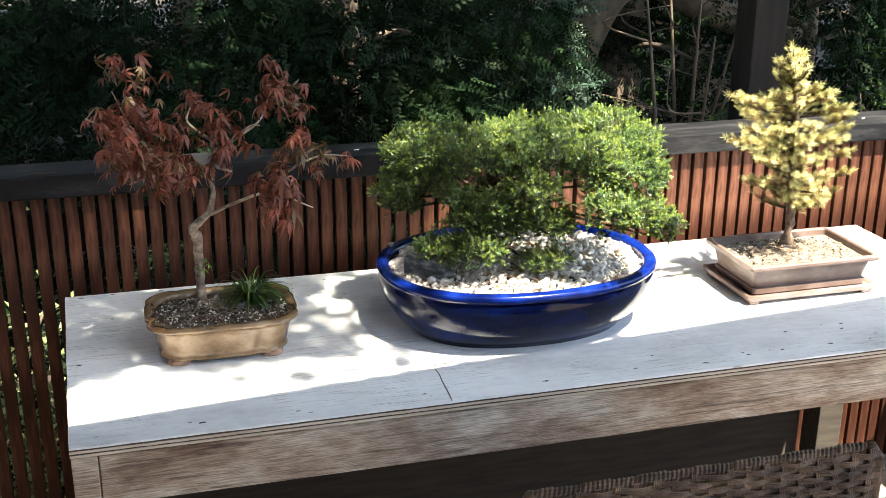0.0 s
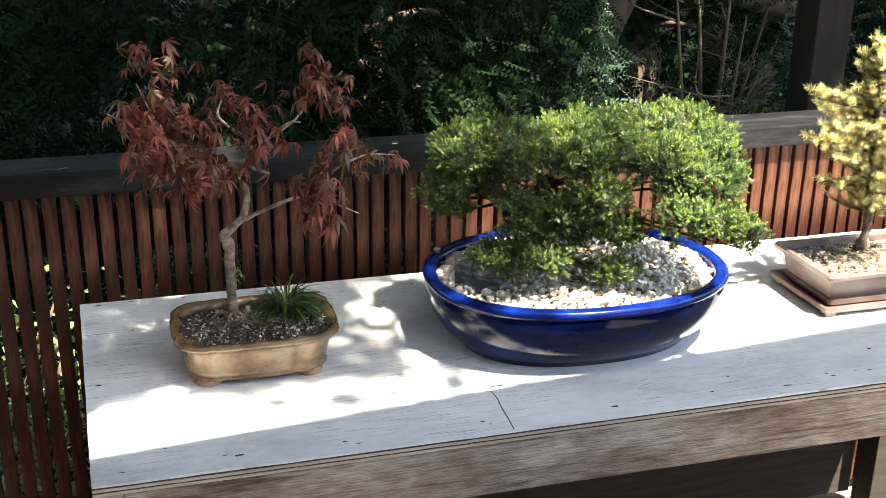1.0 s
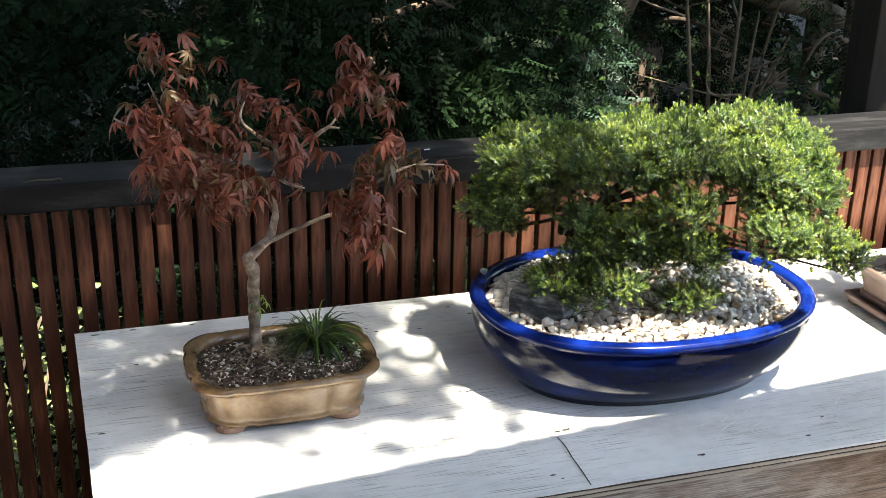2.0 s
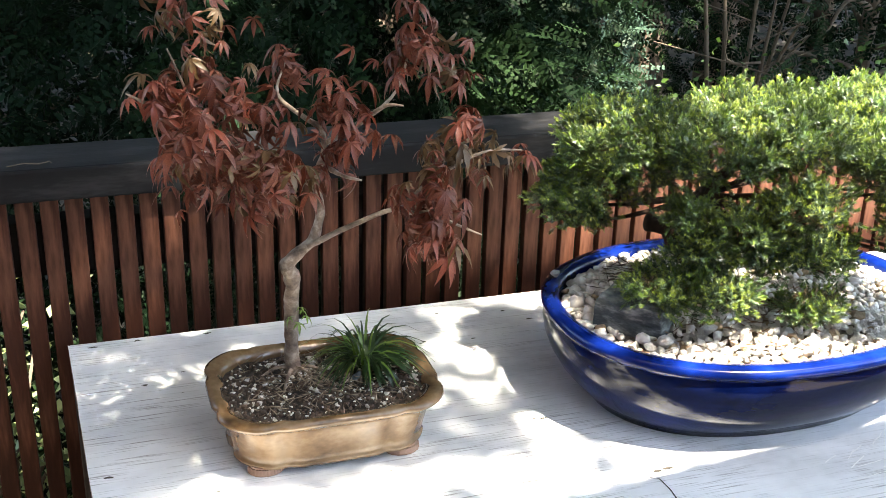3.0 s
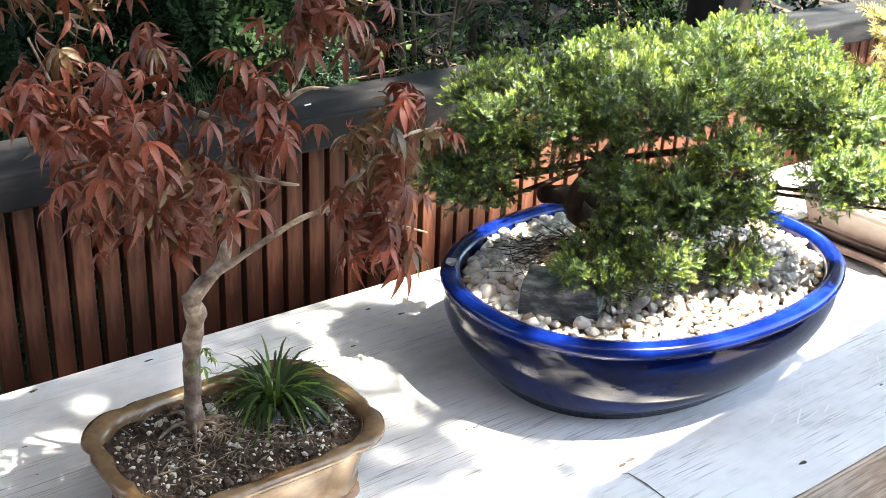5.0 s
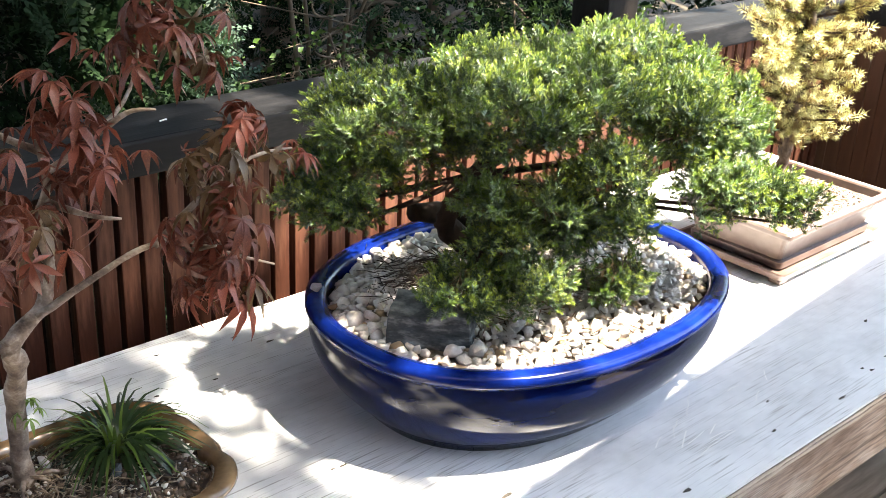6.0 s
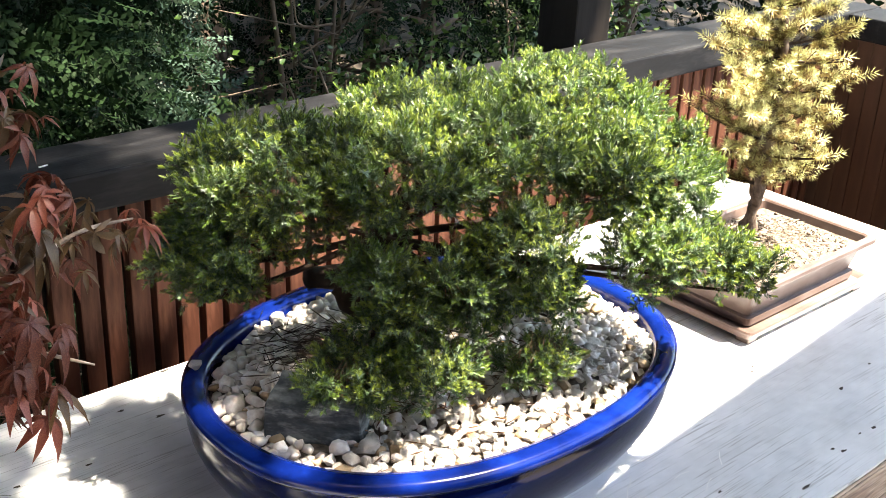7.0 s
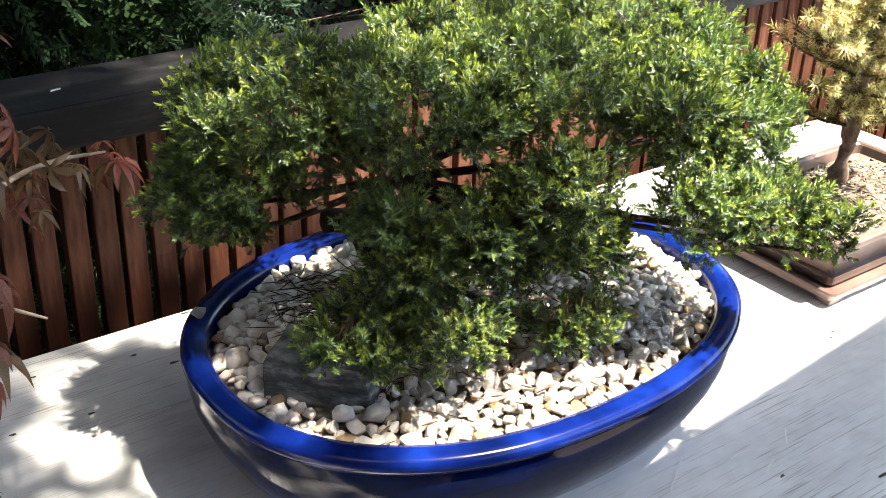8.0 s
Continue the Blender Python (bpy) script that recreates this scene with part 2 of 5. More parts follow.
def put_mesh(name, me, parent=None, m=None, label="", kind=""):
    ob = new(name, me)
    if parent:
        ob.parent = parent
    if m is not None:
        ob.matrix_basis = m
    return tagged(ob, label=label, kind=kind)


def part(name, bm, material, parent=None, label="", smooth=False, m=None, kind=""):
    me = bpy.data.meshes.new(name)
    if smooth:
        for f in bm.faces:
            f.smooth = True
    bm.to_mesh(me)
    bm.free()
    me.materials.append(material)
    return put_mesh(name, me, parent, m, label, kind)


def thing(name, at, label, category, group="", kind=""):
    ob = new(name)
    ob.empty_display_size = 0.05
    ob.location = at
    return tagged(ob, label, category, group, kind)


def bulk(name, tv, tf, tm, mats44, materials, parent=None, label="", kind="", smooth=False):
    """One mesh from many placed copies of a small template (vertices tv, faces tf of one size, material numbers tm)."""
    tv, tf = np.asarray(tv, float), np.asarray(tf, np.int64)
    M = np.asarray(mats44, float)
    k, nv, nf, c = len(M), len(tv), len(tf), tf.shape[1]
    V = np.einsum("kij,vj->kvi", M[:, :3, :3], tv) + M[:, None, :3, 3]
    F = (tf[None] + (np.arange(k) * nv)[:, None, None]).reshape(-1)
    me = bpy.data.meshes.new(name)
    me.vertices.add(k * nv)
    me.vertices.foreach_set("co", V.reshape(-1))
    me.loops.add(k * nf * c)
    me.loops.foreach_set("vertex_index", F.astype(np.int32))
    me.polygons.add(k * nf)
    me.polygons.foreach_set("loop_start", (np.arange(k * nf) * c).astype(np.int32))
    for m in materials:
        me.materials.append(m)
    me.polygons.foreach_set("material_index", np.tile(np.asarray(tm, np.int32), k))
    if smooth:
        me.polygons.foreach_set("use_smooth", np.ones(k * nf, dtype=bool))
    me.update(calc_edges=True)
    me.validate()
    return put_mesh(name, me, parent, None, label, kind)


def aim(at, way, size=1.0, spin=None):
    """A pose whose z axis points along way."""
    way = Vector(way)
    if way.length < 1e-6:
        way = Vector((0, 0, 1))
    q = way.to_track_quat("Z", "Y").to_matrix().to_4x4()
    s = spin if spin is not None else random.uniform(0, 2 * math.pi)
    return Matrix.Translation(at) @ q @ Matrix.Rotation(s, 4, "Z") @ Matrix.Scale(size, 4)


def box_bm(x0, x1, y0, y1, z0, z1, bevel=0.002):
    bm = bmesh.new()
    bmesh.ops.create_cube(bm, size=1, matrix=Matrix.Translation(((x0 + x1) / 2, (y0 + y1) / 2, (z0 + z1) / 2)) @ Matrix.Diagonal((x1 - x0, y1 - y0, z1 - z0, 1)))
    if bevel:
        bmesh.ops.bevel(bm, geom=bm.edges[:], offset=bevel, segments=2, affect="EDGES", profile=0.6)
    return bm


def loft(rings, cap_start=True, cap_end=True):
    """A skin over closed rings of equally many points."""
    bm = bmesh.new()
    rows = [[bm.verts.new(p) for p in r] for r in rings]
    n = len(rows[0])
    for a, b in zip(rows, rows[1:]):
        for i in range(n):
            bm.faces.new((a[i], a[(i + 1) % n], b[(i + 1) % n], b[i]))
    if cap_start:
        bm.faces.new(rows[0][::-1])
    if cap_end:
        bm.faces.new(rows[-1])
    return bm


def tube(points, radii, sides=8, wob=0.0):
    """A tapered limb along points."""
    pts = [Vector(p) for p in points]
    rings = []
    for i, p in enumerate(pts):
        d = (pts[min(i + 1, len(pts) - 1)] - pts[max(i - 1, 0)]).normalized()
        q = d.to_track_quat("Z", "Y")
        ring = []
        for j in range(sides):
            a = 2 * math.pi * j / sides
            r = radii[i] * (1 + wob * noise.noise(Vector((p.x * 60 + math.cos(a), p.y * 60 + math.sin(a), p.z * 60))))
            ring.append(p + q @ Vector((r * math.cos(a), r * math.sin(a), 0)))
        rings.append(ring)
    return loft(rings)


def smooth_path(points, radii, steps=5):
    """A finer path through points (Catmull-Rom) with its radii."""
    P = [Vector(p) for p in points]
    out, rad = [], []
    for i in range(len(P) - 1):
        a, b, c, d = P[max(i - 1, 0)], P[i], P[i + 1], P[min(i + 2, len(P) - 1)]
        for s in range(steps):
            t = s / steps
            out.append(0.5 * (2 * b + (c - a) * t + (2 * a - 5 * b + 4 * c - d) * t * t + (3 * b - a - 3 * c + d) * t ** 3))
            rad.append(radii[i] + (radii[i + 1] - radii[i]) * t)
    return out + [P[-1]], rad + [radii[-1]]


def limb(name, points, radii, material, parent, sides=8, wob=0.25, label=""):
    p, r = smooth_path(points, radii)
    return part(name, tube(p, r, sides, wob), material, parent, label, smooth=True)


def join_into(bm, other):
    me = bpy.data.meshes.new("joined")
    other.to_mesh(me)
    other.free()
    bm.from_mesh(me)
    bpy.data.meshes.remove(me)
    return bm


# ---------------------------------------------------------------- ground, deck, unseen walls and roof
bm = bmesh.new()
bmesh.ops.create_grid(bm, x_segments=120, y_segments=120, size=60, matrix=Matrix.Translation((0, 40, -0.55)))
for v in bm.verts:
    d = max(0.0, v.co.y - 4.0)
    v.co.z += 0.12 * noise.noise(v.co * 0.5) + 0.10 * min(d, 25.0)
    if v.co.y < 3.4:
        v.co.z = -0.55
tagged(part("ground", bm, EARTH, smooth=True), "bare brown earth with leaf litter behind the fence", "ground", kind="structure")
bm = bmesh.new()
for i in range(48):
    y = -3.2 + i * 0.12
    if y < 2.5:
        join_into(bm, box_bm(-2.4, 2.24, y, y + 0.114, -0.03, 0.0, 0.003))
tagged(part("floor", bm, DECK), "grey weathered timber deck boards along the fence", "deck", kind="structure")
# three unseen walls, added to block and bounce light around the bench
tagged(part("wall_house", box_bm(-4.5, 0.45, -1.9, -1.7, -0.6, 4.2, 0), SIDE), "unseen dark brown wall added to block sky from the left rear", "wall", kind="structure")
tagged(part("wall_low", box_bm(0.45, 4.5, -1.9, -1.7, -0.6, 2.1, 0), WALL), "unseen pale wall added to block low sky behind the deck", "wall", kind="structure")
tagged(part("wall_left", box_bm(-0.90, -0.80, -1.7, 2.43, -0.03, 4.2, 0), SIDE), "unseen dark brown wall added to block light from the left", "wall", kind="structure")
# unseen narrow pergola roof, assumed: its outer edge draws the straight shade along the bench
bm = bmesh.new()
ROOF_Z = 2.45
up = (ROOF_Z - 0.73)
edge = [(x + SUN.x / SUN.z * up, 1.822 + 0.092 * x + SUN.y / SUN.z * up) for x in (-3.2, 2.4)]
low = [bm.verts.new((x, y, ROOF_Z)) for x, y in ((edge[0][0], edge[0][1] - 0.75), (edge[1][0], edge[1][1] - 0.75), edge[1], edge[0])]
top = [bm.verts.new((v.co.x, v.co.y, ROOF_Z + 0.04)) for v in low]
bm.faces.new(low[::-1]), bm.faces.new(top)
for i in range(4):
    bm.faces.new((low[i], low[(i + 1) % 4], top[(i + 1) % 4], top[i]))
tagged(part("ceiling", bm, WALL), "unseen narrow pergola roof, assumed, that shades the bench front", "roof", kind="structure")


# ---------------------------------------------------------------- bench
TOP = 0.73
BX0, BX1, BY0, BY1 = 0.033, 1.850, 1.765, 2.397
SKEW = 0.0423  # the near end of the sheet is cut out of square


def build_bench():
    b = thing("potting_bench", (0.95, 2.09, 0), "long weathered timber bench with worn white plywood top", "bench")
    inv = Matrix.Translation((-0.95, -2.09, 0))

    def add(name, bm, m, label="", skewed=False):
        if skewed:
            for v in bm.verts:
                v.co.x += SKEW * (BY1 - v.co.y)
        bmesh.ops.transform(bm, matrix=inv, verts=bm.verts)
        return part(name, bm, m, b, label)

    bm = bmesh.new()
    nx, ny = 60, 20
    rows = []
    for j in range(ny + 1):
        rows.append([])
        for i in range(nx + 1):
            x, y = BX0 + (BX1 - BX0) * i / nx, BY0 + (BY1 - BY0) * j / ny
            if j == 0:
                y += 0.0022 * noise.noise(Vector((x * 18, 3, 0)))
            if i == 0:
                x += 0.0015 * noise.noise(Vector((y * 18, 8, 0)))
            x += SKEW * (BY1 - y) * (1 - i / nx)
            rows[-1].append(bm.verts.new((x, y, TOP + 0.0006 * noise.noise(Vector((x * 4, y * 4, 0))))))
    for j in range(ny):
        for i in range(nx):
            bm.faces.new((rows[j][i], rows[j][i + 1], rows[j + 1][i + 1], rows[j + 1][i]))
    ext = bmesh.ops.extrude_face_region(bm, geom=bm.faces[:])
    for v in [g for g in ext["geom"] if isinstance(g, bmesh.types.BMVert)]:
        v.co.z = TOP - 0.0035
    bmesh.ops.recalc_face_normals(bm, faces=bm.faces)
    top = add("tabletop", bm, PAINT, "worn white painted plywood sheet")
    z = TOP - 0.0035
    for i, (h, m, inset) in enumerate(((0.0035, PLY_B, 0.0015), (0.0038, PLY_A, 0.0), (0.0030, PLY_B, 0.0018), (0.0040, PLY_A, 0.0005))):
        bm = bmesh.new()
        n = 90
        ring0, ring1 = [], []
        outline = [(BX0 + SKEW * (BY1 - BY0) * (1 - k / n) + (BX1 - BX0) * k / n, BY0 + inset + 0.0012 * noise.noise(Vector((k * 0.9, i * 7.3, 0)))) for k in range(n + 1)]
        outline += [(BX1, BY1), (BX0, BY1)]
        for x, y in outline:
            ring0.append((x, y, z - h))
            ring1.append((x, y, z))
        join_into(bm, loft([ring0, ring1]))
        add("ply", bm, m)
        z -= h
    # apron rails, end post and legs
    add("front_apron", box_bm(BX0 + 0.068, BX1, BY0 + 0.006, BY0 + 0.050, 0.621, z - 0.004, 0.003), GREY_WOOD, "weathered grey timber apron with a crack")
    # back rail, rear legs and right legs take the wood with shade in it
    add("back_apron", box_bm(BX0 + 0.068, BX1 - 0.02, BY1 - 0.06, BY1 - 0.015, 0.621, z - 0.002, 0.002), SHADED_UNDER)
    add("side_apron", box_bm(BX0 + 0.012, BX0 + 0.055, BY0 + 0.075, BY1 - 0.075, 0.621, z - 0.002, 0.002), GREY_WOOD, "", True)
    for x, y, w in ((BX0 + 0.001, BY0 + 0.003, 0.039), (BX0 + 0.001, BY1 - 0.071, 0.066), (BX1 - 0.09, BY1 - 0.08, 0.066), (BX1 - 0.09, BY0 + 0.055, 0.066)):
        add("leg", box_bm(x, x + w, y, y + 0.068, 0.0, z - 0.002, 0.003), GREY_WOOD if x < 1 and y < 2 else SHADED_UNDER, "", x < 1)
    # board added only to turn the shade under the bench black
    add("back_panel", box_bm(BX0 + 0.10, BX1 - 0.10, BY1 - 0.014, BY1 - 0.004, 0.06, 0.690, 0.001), SHADED_UNDER, "added dark board standing in for the shade under the bench")
    # knots, screw marks and the long check in the veneer
    marks = [(0.259, 1.795, 7), (0.831, 1.794, 6), (0.727, 2.392, 6), (0.219, 2.383, 6), (0.124, 2.386, 6), (0.066, 2.381, 7), (0.586, 2.045, 5),
             (0.574, 2.046, 4), (0.682, 1.904, 7), (0.668, 1.902, 6), (0.355, 2.376, 5), (0.647, 2.343, 5), (0.676, 2.309, 6), (1.339, 1.873, 6),
             (1.129, 1.789, 7), (0.067, 2.059, 7), (0.124, 2.258, 5), (0.24, 1.80, 4), (0.16, 1.84, 4), (0.10, 1.79, 4), (0.62, 1.80, 5), (0.63, 1.79, 3),
             (0.41, 1.795, 5), (0.43, 1.785, 4), (1.22, 1.80, 5), (1.05, 1.84, 4), (1.45, 1.86, 5), (0.55, 2.36, 4), (1.0, 1.80, 4), (0.18, 2.0, 4)]
    more = random.Random(8)
    marks += [(more.uniform(1.15, 1.75), more.uniform(1.80, 1.97), more.choice((3, 4, 5, 6))) for _ in range(14)]
    marks += [(more.uniform(0.10, 0.60), more.uniform(1.79, 2.36), more.choice((2, 3, 4))) for _ in range(10)]
    for x, y, r in marks:
        bm = bmesh.new()
        ring = []
        for k in range(9):
            a = 2 * math.pi * k / 9
            rr = r * 0.00052 * (1 + 0.45 * random.uniform(-1, 1))
            ring.append(bm.verts.new((x + 1.7 * rr * math.cos(a), y + 0.7 * rr * math.sin(a), TOP + 0.0012)))
        bm.faces.new(ring)
        add("knot", bm, KNOT)
    bm = bmesh.new()
    pts = [(0.652, 1.893), (0.6625, 1.887), (0.664, 1.865), (0.6615, 1.835), (0.6605, 1.80), (0.6585, BY0 + 0.001)]
    for (x0, y0), (x1, y1) in zip(pts, pts[1:]):
        bm.faces.new([bm.verts.new(p) for p in ((x0 - 0.0009, y0, TOP + 0.0011), (x0 + 0.0009, y0, TOP + 0.0011), (x1 + 0.0009, y1, TOP + 0.0011), (x1 - 0.0009, y1, TOP + 0.0011))])
    bmesh.ops.recalc_face_normals(bm, faces=bm.faces)
    add("crack", bm, KNOT)
    # pale scratches in the worn paint
    for _ in range(13):
        x, y, a = more.uniform(0.86, 1.10), more.uniform(1.815, 1.885), more.uniform(-0.15, 0.7)
        bm = bmesh.new()
        w = more.uniform(0.0005, 0.0010)
        pts = [(x + 0.012 * k * math.cos(a), y + 0.012 * k * math.sin(a) + more.gauss(0, 0.0012)) for k in range(more.choice((3, 4, 6)))]
        for (x0, y0), (x1, y1) in zip(pts, pts[1:]):
            bm.faces.new([bm.verts.new(p) for p in ((x0, y0 - w, TOP + 0.0012), (x1, y1 - w, TOP + 0.0012), (x1, y1 + w, TOP + 0.0012), (x0, y0 + w, TOP + 0.0012))])
        add("scratch", bm, WHITE_FLECK)
    return b


bench = build_bench()


# ---------------------------------------------------------------- blue oval pot with juniper
def oval(a, b, z, cx, cy, n=96, e=2.25):
    out = []
    for k in range(n):
        t = 2 * math.pi * k / n
        c, s = math.cos(t), math.sin(t)
        out.append((cx + a * math.copysign(abs(c) ** (2 / e), c), cy + b * math.copysign(abs(s) ** (2 / e), s), z))
    return out


PA, PB, PC = 0.267, 0.203, Vector((0.873, 2.075, 0))
juniper = thing("juniper_bonsai", (PC.x, PC.y, TOP), "green juniper bonsai in a glazed cobalt blue oval pot", "bonsai", "bonsai on the bench")


def local(ob):
    return Matrix.Translation(-ob.location)


def under(ob, name, bm, m, label="", smooth=False, kind=""):
    bmesh.ops.transform(bm, matrix=local(ob), verts=bm.verts)
    return part(name, bm, m, ob, label, smooth, kind=kind)


prof = [(0.072, 0.732), (0.062, 0.7305), (0.058, 0.738), (0.052, 0.744), (0.040, 0.754), (0.026, 0.770), (0.014, 0.790), (0.007, 0.808), (0.004, 0.824),
        (0.0040, 0.833), (0.0046, 0.839), (0.0025, 0.842), (0.0005, 0.845), (0.001, 0.851), (0.005, 0.8545), (0.014, 0.8555), (0.021, 0.854), (0.0245, 0.849),
        (0.026, 0.838), (0.028, 0.815), (0.045, 0.79)]
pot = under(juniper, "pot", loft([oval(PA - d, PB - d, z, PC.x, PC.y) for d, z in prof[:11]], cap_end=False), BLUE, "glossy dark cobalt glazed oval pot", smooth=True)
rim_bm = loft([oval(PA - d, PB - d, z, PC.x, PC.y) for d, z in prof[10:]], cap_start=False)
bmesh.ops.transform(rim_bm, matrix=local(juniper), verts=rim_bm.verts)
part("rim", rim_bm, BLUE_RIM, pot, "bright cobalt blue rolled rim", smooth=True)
bm = bmesh.new()


def bed_z(x, y):
    """The top of the gravel bed in the blue pot: a low mound."""
    q = ((x - PC.x) / 0.235) ** 2 + ((y - PC.y) / 0.176) ** 2
    return 0.842 + 0.016 * max(0.0, 1 - q) + 0.003 * noise.noise(Vector((x * 30, y * 30, 0)))


rings = [[(x, y, bed_z(x, y) - 0.004) for x, y, _ in oval((PA - 0.026) * f, (PB - 0.026) * f, 0, PC.x, PC.y, 48)] for f in (1.0, 0.85, 0.65, 0.45, 0.25, 0.08)]
under(juniper, "soil", loft(rings, cap_start=False), DRY_SOIL, smooth=True)

# slate rock by the low pad: a split block with a flat face
bm = bmesh.new()
bmesh.ops.create_cube(bm, size=1)
bmesh.ops.subdivide_edges(bm, edges=bm.edges[:], cuts=5, use_grid_fill=True)
for v in bm.verts:
    x, y, z = v.co
    x *= 0.086 * (1 - 0.10 * z)
    y *= 0.046 * (1 - 0.35 * x / 0.1)
    z *= 0.046 * (1 - 2.6 * x) + 0.004 * math.sin(x * 60)
    v.co = Vector((x, y, z)) + 0.0035 * noise.noise_vector(Vector((x * 45, y * 45, z * 90)))
bmesh.ops.bevel(bm, geom=[e for e in bm.edges if e.calc_face_angle(0) > 0.7], offset=0.0012, segments=1, affect="EDGES")
bmesh.ops.transform(bm, matrix=pose(0.697, 2.040, 0.862, 5, -3, -52), verts=bm.verts)
under(juniper, "rock", bm, SLATE, "grey slate rock with pale bands")

# trunk and limbs
TB = Vector((0.86, 2.10, 0.85))
limb("trunk", [p - juniper.location for p in (TB, TB + Vector((-0.03, 0.01, 0.035)), TB + Vector((-0.075, 0.02, 0.075)), TB + Vector((-0.06, 0.0, 0.13)), TB + Vector((-0.01, -0.01, 0.18)))],
     [0.020, 0.016, 0.0130, 0.010, 0.006], BARK_DARK, juniper, 12, 0.4, "dark gnarled juniper trunk")
limb("stub", [p - juniper.location for p in (Vector((0.852, 2.135, 0.905)), Vector((0.810, 2.148, 0.922)), Vector((0.766, 2.155, 0.932)))], [0.014, 0.0125, 0.0115], BARK_DARK, juniper, 12, 0.25, "dark sawn-off limb of the juniper")
PADS = [((0.725, 2.14, 1.052), (0.080, 0.095, 0.050), 1.0), ((0.795, 2.06, 1.065), (0.085, 0.085, 0.045), 1.0), ((0.89, 2.05, 1.070), (0.085, 0.095, 0.042), 1.0),
        ((0.945, 2.19, 1.055), (0.095, 0.075, 0.042), 1.0), ((1.055, 2.09, 1.072), (0.085, 0.10, 0.050), 1.0), ((1.045, 1.975, 1.035), (0.070, 0.075, 0.055), 1.0),
        ((1.040, 1.900, 0.975), (0.052, 0.052, 0.033), 0.9), ((0.69, 2.17, 0.990), (0.050, 0.060, 0.050), 1.0), ((0.718, 2.010, 0.908), (0.052, 0.042, 0.026), 1.0),
        ((0.765, 1.968, 0.912), (0.042, 0.036, 0.028), 1.0), ((0.672, 2.225, 0.960), (0.040, 0.036, 0.032), 1.0), ((1.062, 1.862, 0.965), (0.038, 0.033, 0.022), 0.9),
        ((0.885, 1.952, 0.890), (0.048, 0.030, 0.016), 1.0), ((0.862, 1.960, 1.015), (0.050, 0.045, 0.038), 0.9), ((0.985, 1.905, 0.990), (0.050, 0.042, 0.036), 0.8),
        ((0.800, 1.985, 0.990), (0.050, 0.042, 0.034), 0.8), ((0.757, 2.005, 0.962), (0.042, 0.038, 0.030), 0.9), ((0.745, 2.016, 1.000), (0.036, 0.034, 0.030), 0.9), ((0.835, 1.995, 0.952), (0.048, 0.040, 0.036), 0.9),
        ((0.905, 1.965, 0.945), (0.040, 0.034, 0.032), 0.8), ((0.668, 2.175, 0.950), (0.036, 0.036, 0.026), 0.9), ((0.97, 1.96, 1.055), (0.055, 0.055, 0.045), 0.9)]
for c, r, _ in PADS:
    c = Vector(c)
    a = TB + (Vector((-0.055, 0.0, 0.135)) if c.z > 0.94 else Vector((-0.04, 0.01, 0.05)))
    mid = (a + c) / 2 + Vector((0, 0, -0.015))
    limb("branch", [p - juniper.location for p in (a, mid, c - Vector((0, 0, 0.02)))], [0.0042, 0.0028, 0.0012], BARK_DARK, juniper, 7, 0.3)


def spindle(length, width, tilt, turn, base, out_v, out_f):
    """A short three-sided shoot."""
    m = Matrix.Translation(base) @ Matrix.Rotation(turn, 4, "Z") @ Matrix.Rotation(tilt, 4, "Y")
    k = len(out_v)
    out_v.append(m @ Vector((0, 0, 0)))
    for j in range(3):
        a = 2 * math.pi * j / 3
        out_v.append(m @ Vector((width * math.cos(a), width * math.sin(a), length * 0.55)))
    out_v.append(m @ Vector((0, 0, length)))
    for j in range(3):
        p, q = k + 1 + j, k + 1 + (j + 1) % 3
        out_f.append((k, q, p))
        out_f.append((p, q, k + 4))


def juniper_shoot(seed, count=22, length=0.015):
    """A short feathery shoot: stubby pointed leaves in whorls about a stalk, paler and closer towards its tip."""
    rng = random.Random(seed)
    v, f, m = [], [], []
    for i in range(count):
        t = i / (count - 1)
        tilt, turn = radians(66 - 42 * t + rng.uniform(-10, 10)), i * 2.09 + 0.35 * (i // 3) + rng.uniform(-0.3, 0.3)
        L, w = 0.0068 * rng.uniform(0.8, 1.15) * (1.05 - 0.2 * t), 0.00085
        mm = Matrix.Translation((0.0025 * t * t, 0, length * 0.85 * t)) @ Matrix.Rotation(turn, 4, "Z") @ Matrix.Rotation(tilt, 4, "Y")
        k = len(v)
        v += [mm @ Vector(p) for p in ((0, 0, 0), (-0.0004, w, L * 0.45), (0.0006, 0, L), (-0.0004, -w, L * 0.45))]
        f += [(k, k + 1, k + 2), (k, k + 2, k + 3)]
        m += [2 if i % 6 == 1 else 1 if t > 0.55 else 0] * 2
    return v, f, m


def on_pad(c, r, up=0.25):
    """A point on a pad's lumpy skin and the way out of it."""
    d = Vector((random.gauss(0, 1), random.gauss(0, 1), random.gauss(up, 1))).normalized()
    lump = 1 + 0.26 * noise.noise(Vector((c[0] * 9, c[1] * 9, c[2] * 9)) + d * 3.1)
    p = Vector((c[0] + d.x * r[0] * lump, c[1] + d.y * r[1] * lump, c[2] + d.z * r[2] * lump))
    return p, Vector((d.x / r[0], d.y / r[1], d.z / r[2])).normalized()


